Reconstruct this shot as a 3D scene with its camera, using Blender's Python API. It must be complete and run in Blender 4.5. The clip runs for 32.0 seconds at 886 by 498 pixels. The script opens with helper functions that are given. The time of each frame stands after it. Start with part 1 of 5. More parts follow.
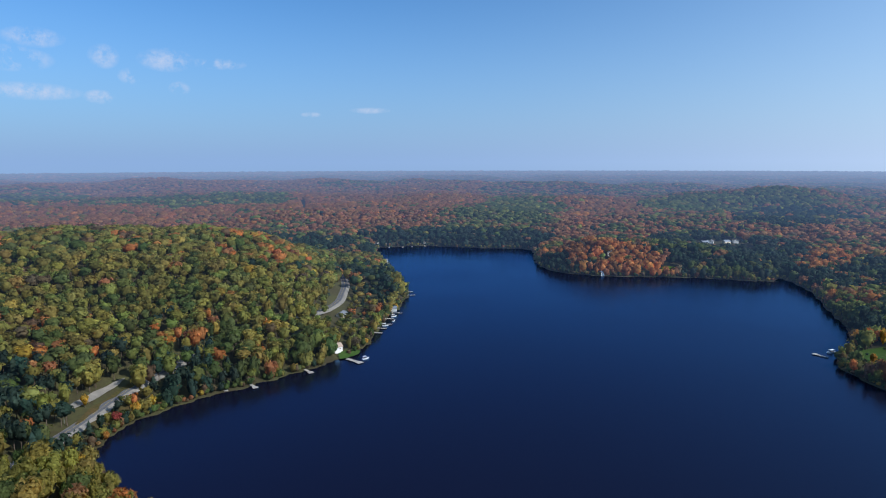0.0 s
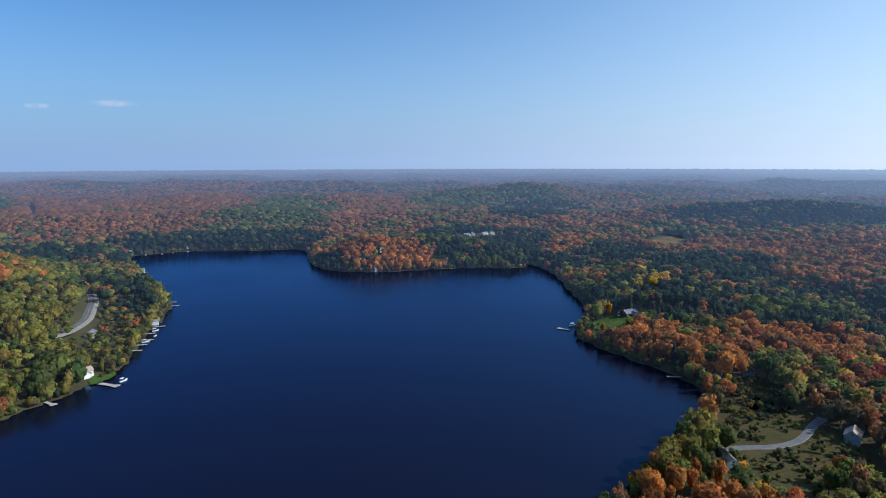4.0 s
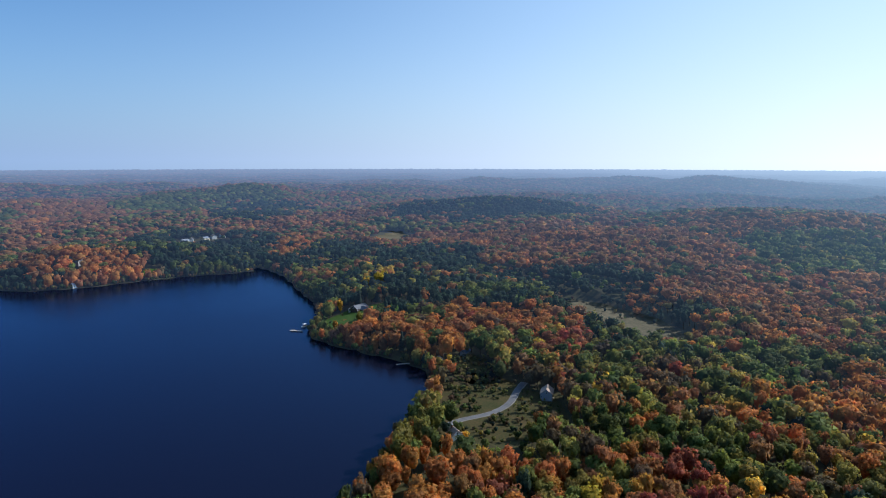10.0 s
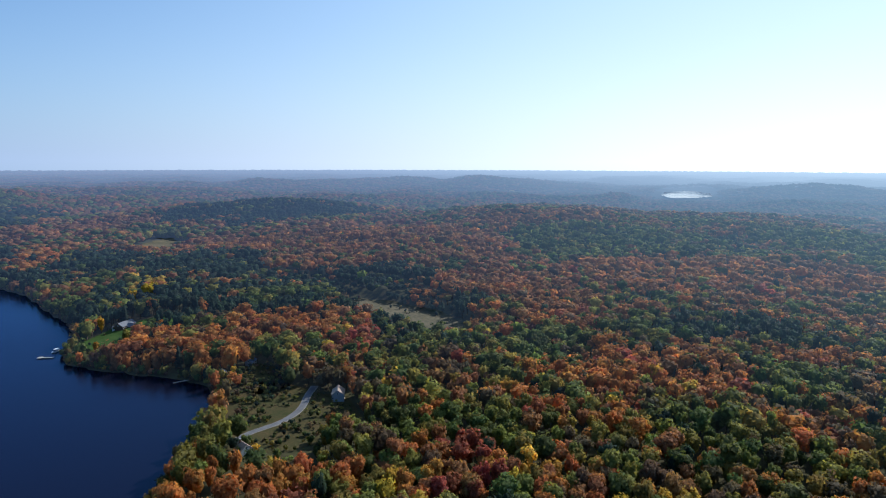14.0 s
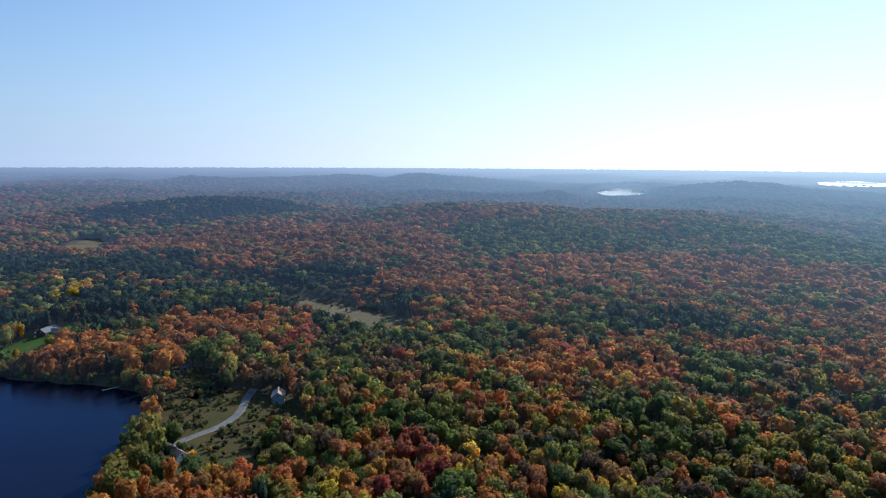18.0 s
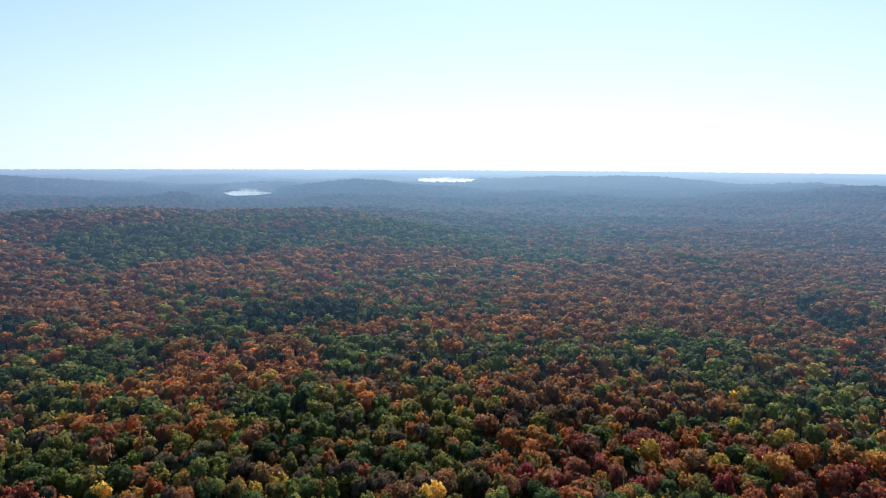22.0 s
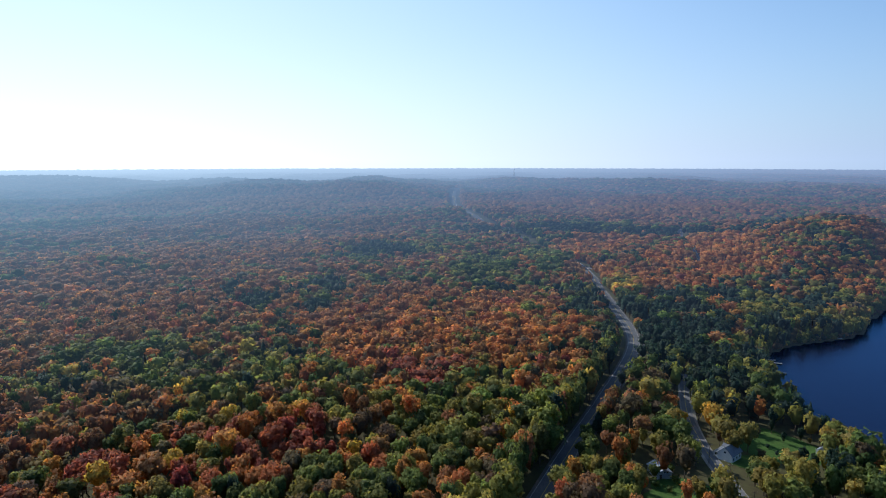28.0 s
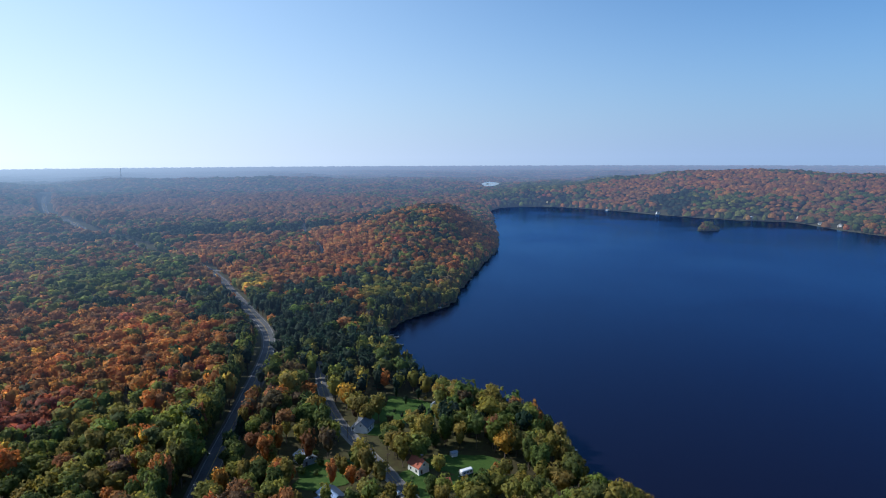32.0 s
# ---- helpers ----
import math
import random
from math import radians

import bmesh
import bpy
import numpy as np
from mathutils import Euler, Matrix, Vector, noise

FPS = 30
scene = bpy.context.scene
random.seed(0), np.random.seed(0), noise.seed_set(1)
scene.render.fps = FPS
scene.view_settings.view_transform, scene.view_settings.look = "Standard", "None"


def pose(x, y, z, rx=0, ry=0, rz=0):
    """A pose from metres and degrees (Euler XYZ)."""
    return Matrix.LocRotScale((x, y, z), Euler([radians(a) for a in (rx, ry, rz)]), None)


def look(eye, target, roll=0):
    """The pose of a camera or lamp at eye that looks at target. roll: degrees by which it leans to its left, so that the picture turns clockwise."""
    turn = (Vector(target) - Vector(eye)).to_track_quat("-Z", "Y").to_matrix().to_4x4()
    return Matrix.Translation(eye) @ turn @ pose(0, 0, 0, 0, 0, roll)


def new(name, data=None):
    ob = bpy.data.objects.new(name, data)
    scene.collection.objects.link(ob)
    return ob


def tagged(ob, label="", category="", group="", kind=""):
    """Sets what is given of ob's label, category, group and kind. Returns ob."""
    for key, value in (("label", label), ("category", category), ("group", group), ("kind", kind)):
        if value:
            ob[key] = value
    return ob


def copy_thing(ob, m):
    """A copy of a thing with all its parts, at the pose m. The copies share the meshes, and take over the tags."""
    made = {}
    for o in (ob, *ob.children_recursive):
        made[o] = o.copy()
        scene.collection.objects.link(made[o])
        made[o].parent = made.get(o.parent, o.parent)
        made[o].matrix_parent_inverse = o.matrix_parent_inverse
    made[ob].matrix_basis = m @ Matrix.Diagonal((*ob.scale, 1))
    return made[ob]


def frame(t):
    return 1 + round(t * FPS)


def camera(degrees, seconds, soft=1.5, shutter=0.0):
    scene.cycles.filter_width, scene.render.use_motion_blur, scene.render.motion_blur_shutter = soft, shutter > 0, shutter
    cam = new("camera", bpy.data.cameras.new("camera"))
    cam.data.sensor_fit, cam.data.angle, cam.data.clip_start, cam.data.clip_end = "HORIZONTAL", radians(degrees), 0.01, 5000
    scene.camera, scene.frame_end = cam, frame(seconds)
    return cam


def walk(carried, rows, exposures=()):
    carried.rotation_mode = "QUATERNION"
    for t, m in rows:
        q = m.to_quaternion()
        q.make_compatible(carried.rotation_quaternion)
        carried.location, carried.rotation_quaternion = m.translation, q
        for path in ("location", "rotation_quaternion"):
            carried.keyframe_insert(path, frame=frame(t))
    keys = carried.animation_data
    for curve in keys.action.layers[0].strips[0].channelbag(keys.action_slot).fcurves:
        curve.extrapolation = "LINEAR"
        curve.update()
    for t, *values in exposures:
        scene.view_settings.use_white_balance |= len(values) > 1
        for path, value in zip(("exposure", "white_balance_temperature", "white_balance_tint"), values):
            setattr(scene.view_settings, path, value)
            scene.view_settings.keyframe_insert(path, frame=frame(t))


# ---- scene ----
EYE = 145.0  # camera height above the lake
cam = camera(70.84, 32.0, 1.1)
PATH = [
    (0.0, pose(0, 0, EYE, 82.09, 0.15, -0.00)),
    (0.5, pose(0, 0, EYE, 82.05, 0.18, -2.99)),
    (1.0, pose(0, 0, EYE, 82.04, 0.17, -5.89)),
    (1.5, pose(0, 0, EYE, 82.00, 0.15, -8.59)),
    (2.0, pose(0, 0, EYE, 81.98, 0.16, -11.48)),
    (2.5, pose(0, 0, EYE, 81.97, 0.15, -14.21)),
    (3.0, pose(0, 0, EYE, 81.95, 0.19, -16.59)),
    (3.5, pose(0, 0, EYE, 81.94, 0.18, -18.70)),
    (5.5, pose(0, 0, EYE, 81.88, 0.13, -28.06)),
    (6.0, pose(0, 0, EYE, 81.85, 0.15, -30.99)),
    (6.5, pose(0, 0, EYE, 81.83, 0.13, -33.54)),
    (7.0, pose(0, 0, EYE, 81.85, 0.07, -35.36)),
    (7.5, pose(0, 0, EYE, 81.86, 0.05, -37.02)),
    (8.0, pose(0, 0, EYE, 81.87, 0.03, -38.69)),
    (8.5, pose(0, 0, EYE, 81.88, 0.03, -40.44)),
    (9.0, pose(0, 0, EYE, 81.89, 0.02, -42.22)),
    (9.5, pose(0, 0, EYE, 81.91, -0.00, -43.89)),
    (10.0, pose(0, 0, EYE, 81.93, -0.06, -45.62)),
    (10.5, pose(0, 0, EYE, 81.95, -0.06, -47.31)),
    (11.0, pose(0, 0, EYE, 81.95, -0.11, -49.40)),
    (11.5, pose(0, 0, EYE, 81.95, -0.06, -51.78)),
    (12.0, pose(0, 0, EYE, 81.96, -0.10, -54.15)),
    (12.5, pose(0, 0, EYE, 81.98, -0.08, -57.04)),
    (13.0, pose(0, 0, EYE, 81.97, -0.13, -60.03)),
    (13.5, pose(0, 0, EYE, 82.01, -0.16, -62.76)),
    (14.0, pose(0, 0, EYE, 82.03, -0.16, -65.42)),
    (14.5, pose(0, 0, EYE, 82.05, -0.15, -67.76)),
    (15.0, pose(0, 0, EYE, 82.07, -0.16, -68.91)),
    (15.5, pose(0, 0, EYE, 82.10, -0.18, -69.58)),
    (17.5, pose(0, 0, EYE, 82.04, -0.31, -70.67)),
    (18.0, pose(0, 0, EYE, 81.87, -0.34, -70.85)),
    (18.5, pose(0, 0, EYE, 81.91, -0.39, -72.04)),
    (19.0, pose(0, 0, EYE, 81.94, -0.38, -75.81)),
    (19.5, pose(0, 0, EYE, 81.97, -0.33, -80.54)),
    (20.0, pose(0, 0, EYE, 81.98, -0.36, -85.12)),
    (20.5, pose(0, 0, EYE, 81.98, -0.34, -89.96)),
    (21.0, pose(0, 0, EYE, 82.01, -0.36, -94.92)),
    (21.5, pose(0, 0, EYE, 82.02, -0.36, -99.83)),
    (22.0, pose(0, 0, EYE, 82.03, -0.32, -104.02)),
    (22.5, pose(0, 0, EYE, 82.04, -0.28, -107.71)),
    (23.0, pose(0, 0, EYE, 82.03, -0.25, -111.08)),
    (23.5, pose(0, 0, EYE, 82.01, -0.26, -114.44)),
    (24.0, pose(0, 0, EYE, 81.98, -0.22, -118.19)),
    (24.5, pose(0, 0, EYE, 81.96, -0.14, -122.17)),
    (26.5, pose(0, 0, EYE, 81.93, -0.01, -139.46)),
    (27.0, pose(0, 0, EYE, 81.90, 0.03, -144.40)),
    (27.5, pose(0, 0, EYE, 81.89, 0.05, -149.44)),
    (28.0, pose(0, 0, EYE, 81.87, 0.04, -154.03)),
    (28.5, pose(0, 0, EYE, 81.84, 0.03, -158.27)),
    (29.0, pose(0, 0, EYE, 81.85, 0.11, -162.28)),
    (29.5, pose(0, 0, EYE, 81.82, 0.09, -166.50)),
    (30.0, pose(0, 0, EYE, 81.79, 0.15, -171.04)),
    (30.5, pose(0, 0, EYE, 81.75, 0.17, -175.61)),
    (31.0, pose(0, 0, EYE, 81.72, 0.19, -179.89)),
    (31.5, pose(0, 0, EYE, 81.65, 0.20, -184.03)),
    (32.0, pose(0, 0, EYE, 81.64, 0.25, -187.70)),
]
walk(cam, PATH, [(0.0, 0.0, 5950, 10), (32.0, 0.0, 5950, 10)])

# ---- light ----
CLOUDS = [(32.4, 9.3, 2.2, 0.8), (34.0, 7.7, 3.0, 1.0), (27.8, 8.3, 1.2, 1.0), (23.3, 8.3, 2.3, 1.0), (19.3, 8.2, 2.4, 0.5), (25.9, 6.9, 1.1, 0.7),
          (32.8, 5.4, 3.6, 0.7), (28.3, 5.2, 1.2, 0.6), (22.4, 6.1, 0.9, 0.6), (11.7, 4.2, 1.0, 0.25), (6.5, 4.6, 2.0, 0.3)]
SUN_AZ, SUN_EL = 113.0, 34.0  # degrees clockwise from +y, and above the horizon
world = bpy.data.worlds.new("sky")
scene.world = world
world.use_nodes = True
wn, wl = world.node_tree.nodes, world.node_tree.links
sky = wn.new("ShaderNodeTexSky")
sky.sky_type = "NISHITA"
sky.sun_disc = False
sky.sun_elevation, sky.sun_rotation = radians(SUN_EL), radians(SUN_AZ)
sky.air_density, sky.dust_density, sky.ozone_density = 1.0, 0.7, 4.0
SKY = 0.12
wdir = wn.new("ShaderNodeTexCoord")


def wmath(op, a, b=None, c=None, clamp=False):
    n = wn.new("ShaderNodeMath")
    n.operation, n.use_clamp = op, clamp
    for k, v in enumerate((a, b, c)):
        if v is None:
            continue
        if isinstance(v, (int, float)):
            n.inputs[k].default_value = v
        else:
            wl.new(v, n.inputs[k])
    return n.outputs[0]


def wmix(fac, a, b):
    n = wn.new("ShaderNodeMix")
    n.data_type = "RGBA"
    wl.new(fac, n.inputs[0])
    for k, v in ((6, a), (7, b)):
        if isinstance(v, tuple):
            n.inputs[k].default_value = (*(c / SKY for c in v), 1)
        else:
            wl.new(v, n.inputs[k])
    return n.outputs[2]


sep = wn.new("ShaderNodeSeparateXYZ")
wl.new(wdir.outputs["Generated"], sep.inputs[0])
wx, wy, wz = sep.outputs
toward = wmath("ADD", wmath("MULTIPLY", wx, math.sin(radians(SUN_AZ))), wmath("MULTIPLY", wy, math.cos(radians(SUN_AZ))))
glare = wmath("POWER", wmath("MULTIPLY_ADD", toward, 0.5, 0.5, clamp=True), 3.0)  # 1 below the sun, 0 opposite
low = wmath("POWER", wmath("SUBTRACT", 1.0, wmath("MULTIPLY", wmath("ABSOLUTE", wz), 3.6, clamp=True)), 1.6)  # the hazy band over the horizon
haze_sky = wmix(glare, (0.29, 0.43, 0.67), (1.25, 1.32, 1.34))
tinted = wn.new("ShaderNodeMix")
tinted.data_type, tinted.blend_type = "RGBA", "MULTIPLY"
tinted.inputs[0].default_value = 1.0
wl.new(sky.outputs[0], tinted.inputs[6])
tinted.inputs[7].default_value = (0.57, 0.88, 1.10, 1)
pale_sky = wmix(wmath("MULTIPLY", glare, 0.85, clamp=True), tinted.outputs[2], (0.80, 0.97, 1.06))
sky_out = wmix(low, pale_sky, haze_sky)
# thin fair-weather clouds, low in the north-west: azimuth, elevation, half width, half height (degrees)
az_w = wmath("MULTIPLY", wmath("ARCTAN2", wmath("MULTIPLY", wx, -1.0), wy), 57.2958)
el_w = wmath("MULTIPLY", wmath("ARCSINE", wz), 57.2958)
puff = wn.new("ShaderNodeTexNoise")
puff.inputs["Scale"].default_value, puff.inputs["Detail"].default_value, puff.inputs["Roughness"].default_value = 34.0, 7, 0.68
wl.new(wdir.outputs["Generated"], puff.inputs["Vector"])
cover = None
for ca, ce, cw, ch in CLOUDS:
    u = wmath("MULTIPLY", wmath("SUBTRACT", az_w, ca), 1 / cw)
    v = wmath("MULTIPLY", wmath("SUBTRACT", el_w, ce), 1 / ch)
    d2 = wmath("ADD", wmath("MULTIPLY", u, u), wmath("MULTIPLY", v, v))
    one = wmath("SUBTRACT", 1.0, d2, clamp=True)
    cover = one if cover is None else wmath("MAXIMUM", cover, one)
thick = wmath("MULTIPLY", wmath("MULTIPLY", cover, wmath("MULTIPLY_ADD", puff.outputs[0], 5.0, -2.15, clamp=True)), 0.75, clamp=True)
sky_out = wmix(thick, sky_out, (0.62, 0.66, 0.78))
wl.new(sky_out, wn["Background"].inputs[0])
wn["Background"].inputs[1].default_value = SKY
sun = new("sun", bpy.data.lights.new("sun", "SUN"))
sun.data.energy, sun.data.angle, sun.data.color = 4.6, radians(0.6), (1.0, 0.94, 0.85)
sa, se = radians(SUN_AZ), radians(SUN_EL)
sun.matrix_world = look((0, 0, 0), (-math.sin(sa) * math.cos(se), -math.cos(sa) * math.cos(se), -math.sin(se)))
scene.view_settings.exposure = 0.0


# ---- materials ----
def mat(name, col, rough=0.8, metal=0.0, var=0.25, scale=1.0, bump=0.3, col2=None):
    """A painted, wooden or mineral surface: two scales of tone variation and a fine relief."""
    m = bpy.data.materials.new(name)
    m.use_nodes = True
    n, l = m.node_tree.nodes, m.node_tree.links
    b = n["Principled BSDF"]
    b.inputs["Roughness"].default_value, b.inputs["Metallic"].default_value = rough, metal
    if rough > 0.82:
        b.inputs["Specular IOR Level"].default_value = 0.12
    tc = n.new("ShaderNodeNewGeometry")
    big, fine = n.new("ShaderNodeTexNoise"), n.new("ShaderNodeTexNoise")
    big.inputs["Scale"].default_value, fine.inputs["Scale"].default_value = scale * 0.22, scale * 2.6
    big.inputs["Detail"].default_value, fine.inputs["Detail"].default_value = 3, 5
    for t in (big, fine):
        l.new(tc.outputs["Position"], t.inputs["Vector"])
    add = n.new("ShaderNodeMath")
    add.operation = "ADD"
    l.new(big.outputs[0], add.inputs[0]), l.new(fine.outputs[0], add.inputs[1])
    ramp = n.new("ShaderNodeMapRange")
    ramp.inputs[1].default_value, ramp.inputs[2].default_value = 0.7, 1.3
    l.new(add.outputs[0], ramp.inputs[0])
    mix = n.new("ShaderNodeMix")
    mix.data_type = "RGBA"
    l.new(ramp.outputs[0], mix.inputs[0])
    c2 = col2 or tuple(min(1, c * (1 + var)) for c in col)
    c1 = col if col2 else tuple(c * (1 - var) for c in col)
    mix.inputs[6].default_value, mix.inputs[7].default_value = (*c1, 1), (*c2, 1)
    l.new(mix.outputs[2], b.inputs["Base Color"])
    if bump:
        bp = n.new("ShaderNodeBump")
        bp.inputs["Strength"].default_value, bp.inputs["Distance"].default_value = bump, 0.1
        l.new(fine.outputs[0], bp.inputs["Height"])
        l.new(bp.outputs[0], b.inputs["Normal"])
    return m


def leaf_mat(name, col=None, scale=0.9, sheer=0.43):
    """Foliage: the tree's own colour (its species), clump and leaf variation, some light through the leaves."""
    m = bpy.data.materials.new(name)
    m.use_nodes = True
    n, l = m.node_tree.nodes, m.node_tree.links
    b = n["Principled BSDF"]
    b.inputs["Roughness"].default_value = 0.75
    b.inputs["Specular IOR Level"].default_value = 0.12
    geo = n.new("ShaderNodeNewGeometry")
    noise_n = n.new("ShaderNodeTexNoise")
    noise_n.inputs["Scale"].default_value, noise_n.inputs["Detail"].default_value = scale, 4
    l.new(geo.outputs["Position"], noise_n.inputs["Vector"])
    val = n.new("ShaderNodeMapRange")
    val.inputs[1].default_value, val.inputs[2].default_value = 0.3, 0.7
    val.inputs[3].default_value, val.inputs[4].default_value = 0.6, 1.35
    l.new(noise_n.outputs[0], val.inputs[0])
    isl = n.new("ShaderNodeMapRange")
    isl.inputs[3].default_value, isl.inputs[4].default_value = 0.8, 1.2
    if col is None:
        src = n.new("ShaderNodeAttribute")
        src.attribute_name = "leaf"
        out = src.outputs["Color"]
        l.new(geo.outputs["Random Per Island"], isl.inputs[0])
    else:
        src = n.new("ShaderNodeHueSaturation")
        src.inputs["Color"].default_value = (*col, 1)
        info = n.new("ShaderNodeObjectInfo")
        hue = n.new("ShaderNodeMapRange")
        hue.inputs[3].default_value, hue.inputs[4].default_value = 0.475, 0.525
        l.new(info.outputs["Random"], hue.inputs[0])
        l.new(hue.outputs[0], src.inputs["Hue"])
        out = src.outputs["Color"]
        l.new(geo.outputs["Random Per Island"], isl.inputs[0])
    mul = n.new("ShaderNodeMath")
    mul.operation = "MULTIPLY"
    l.new(val.outputs[0], mul.inputs[0]), l.new(isl.outputs[0], mul.inputs[1])
    vm = n.new("ShaderNodeVectorMath")
    vm.operation = "SCALE"
    l.new(out, vm.inputs[0]), l.new(mul.outputs[0], vm.inputs["Scale"])
    l.new(vm.outputs[0], b.inputs["Base Color"])
    bp = n.new("ShaderNodeBump")
    bp.inputs["Strength"].default_value, bp.inputs["Distance"].default_value = 0.8, 0.6
    l.new(noise_n.outputs[0], bp.inputs["Height"])
    l.new(bp.outputs[0], b.inputs["Normal"])
    tr, mx = n.new("ShaderNodeBsdfTranslucent"), n.new("ShaderNodeMixShader")
    thru = n.new("ShaderNodeVectorMath")
    thru.operation = "MULTIPLY"
    thru.inputs[1].default_value = (2.1, 1.9, 1.4)  # leaves let more light through than they throw back
    l.new(vm.outputs[0], thru.inputs[0])
    l.new(thru.outputs[0], tr.inputs["Color"])
    mx.inputs[0].default_value = sheer
    l.new(b.outputs[0], mx.inputs[1]), l.new(tr.outputs[0], mx.inputs[2])
    l.new(mx.outputs[0], n["Material Output"].inputs["Surface"])
    return m


def haze_glow(m):
    """Distance haze painted as emission from the middle distance to the horizon, thicker the farther off."""
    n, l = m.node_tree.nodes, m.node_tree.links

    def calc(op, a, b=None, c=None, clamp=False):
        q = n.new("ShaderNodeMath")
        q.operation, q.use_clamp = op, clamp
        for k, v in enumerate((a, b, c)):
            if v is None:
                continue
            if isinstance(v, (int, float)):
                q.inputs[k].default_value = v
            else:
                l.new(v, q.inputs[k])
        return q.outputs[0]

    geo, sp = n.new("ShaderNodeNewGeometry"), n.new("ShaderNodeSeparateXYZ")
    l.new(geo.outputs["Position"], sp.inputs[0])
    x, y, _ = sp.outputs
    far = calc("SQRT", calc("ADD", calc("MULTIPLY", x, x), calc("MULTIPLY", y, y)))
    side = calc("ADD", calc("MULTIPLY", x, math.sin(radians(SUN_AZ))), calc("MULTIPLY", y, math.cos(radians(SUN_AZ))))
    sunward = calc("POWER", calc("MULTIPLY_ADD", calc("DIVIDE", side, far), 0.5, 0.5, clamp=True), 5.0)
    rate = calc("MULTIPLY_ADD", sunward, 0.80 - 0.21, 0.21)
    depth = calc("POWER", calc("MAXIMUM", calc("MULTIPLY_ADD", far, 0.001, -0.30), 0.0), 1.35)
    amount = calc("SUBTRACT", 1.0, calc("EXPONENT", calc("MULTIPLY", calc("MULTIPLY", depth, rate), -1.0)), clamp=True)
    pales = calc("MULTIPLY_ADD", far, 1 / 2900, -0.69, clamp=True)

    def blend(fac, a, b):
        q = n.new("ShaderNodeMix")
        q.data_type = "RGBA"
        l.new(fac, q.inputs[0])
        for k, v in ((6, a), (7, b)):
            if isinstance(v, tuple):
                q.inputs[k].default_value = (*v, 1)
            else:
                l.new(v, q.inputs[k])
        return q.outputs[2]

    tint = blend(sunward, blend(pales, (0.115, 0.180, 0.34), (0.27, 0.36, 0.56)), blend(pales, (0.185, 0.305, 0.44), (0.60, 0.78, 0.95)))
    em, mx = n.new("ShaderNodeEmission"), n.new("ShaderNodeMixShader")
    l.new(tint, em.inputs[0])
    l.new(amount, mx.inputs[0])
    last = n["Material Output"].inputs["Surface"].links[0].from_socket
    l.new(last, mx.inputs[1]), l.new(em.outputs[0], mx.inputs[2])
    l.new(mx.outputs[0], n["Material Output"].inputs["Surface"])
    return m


def water_mat(name, tint=(0.22, 0.46, 0.82), ripple=0.3):
    """Dark, clear lake water: gloss by Fresnel over a nearly black blue depth, ruffled by two sizes of wave."""
    m = bpy.data.materials.new(name)
    m.use_nodes = True
    n, l = m.node_tree.nodes, m.node_tree.links
    n.remove(n["Principled BSDF"])
    deep, gloss, mx, fr = (n.new("ShaderNode" + k) for k in ("BsdfDiffuse", "BsdfGlossy", "MixShader", "Fresnel"))
    deep.inputs["Color"].default_value = (0.0060, 0.0062, 0.0150, 1)
    gloss.inputs["Color"].default_value = (*tint, 1)
    fr.inputs["IOR"].default_value = 1.33
    geo = n.new("ShaderNodeNewGeometry")
    wind = n.new("ShaderNodeTexNoise")
    wind.inputs["Scale"].default_value, wind.inputs["Detail"].default_value = 0.006, 3
    l.new(geo.outputs["Position"], wind.inputs["Vector"])
    rr = n.new("ShaderNodeMapRange")
    rr.inputs[1].default_value, rr.inputs[2].default_value = 0.35, 0.65
    rr.inputs[3].default_value, rr.inputs[4].default_value = 0.06, 0.24
    l.new(wind.outputs[0], rr.inputs[0])
    l.new(rr.outputs[0], gloss.inputs["Roughness"])
    rip, swell = n.new("ShaderNodeTexNoise"), n.new("ShaderNodeTexNoise")
    rip.inputs["Scale"].default_value, rip.inputs["Detail"].default_value = 1.1, 4
    swell.inputs["Scale"].default_value, swell.inputs["Detail"].default_value = 0.35, 2
    for t in (rip, swell):
        l.new(geo.outputs["Position"], t.inputs["Vector"])
    b1, b2 = n.new("ShaderNodeBump"), n.new("ShaderNodeBump")
    b1.inputs["Strength"].default_value, b1.inputs["Distance"].default_value = ripple, 0.22
    b2.inputs["Strength"].default_value, b2.inputs["Distance"].default_value = ripple * 0.5, 0.35
    l.new(rip.outputs[0], b1.inputs["Height"]), l.new(swell.outputs[0], b2.inputs["Height"])
    l.new(b2.outputs[0], b1.inputs["Normal"])
    l.new(b1.outputs[0], gloss.inputs["Normal"]), l.new(b1.outputs[0], fr.inputs["Normal"])
    l.new(fr.outputs[0], mx.inputs[0])
    l.new(deep.outputs[0], mx.inputs[1]), l.new(gloss.outputs[0], mx.inputs[2])
    l.new(mx.outputs[0], n["Material Output"].inputs["Surface"])
    return m


# forest floor, roads and foliage take haze painted as emission
M_GROUND = mat("forest_floor", (0.050, 0.040, 0.022), 0.95, var=0.4, scale=0.15, bump=0.6, col2=(0.075, 0.075, 0.028))
haze_glow(M_GROUND)
M_LAWN = mat("lawn_grass", (0.036, 0.080, 0.015), 0.9, scale=0.3, bump=0.5, col2=(0.066, 0.112, 0.026))
M_MEADOW = mat("dry_meadow", (0.042, 0.050, 0.016), 0.95, scale=0.3, bump=0.8, col2=(0.105, 0.070, 0.030))
M_MARSH = mat("marsh_grass", (0.085, 0.080, 0.050), 0.95, scale=0.12, bump=0.5, col2=(0.185, 0.155, 0.10))
M_SAND = mat("sandy_soil", (0.30, 0.25, 0.17), 0.95, scale=0.5)
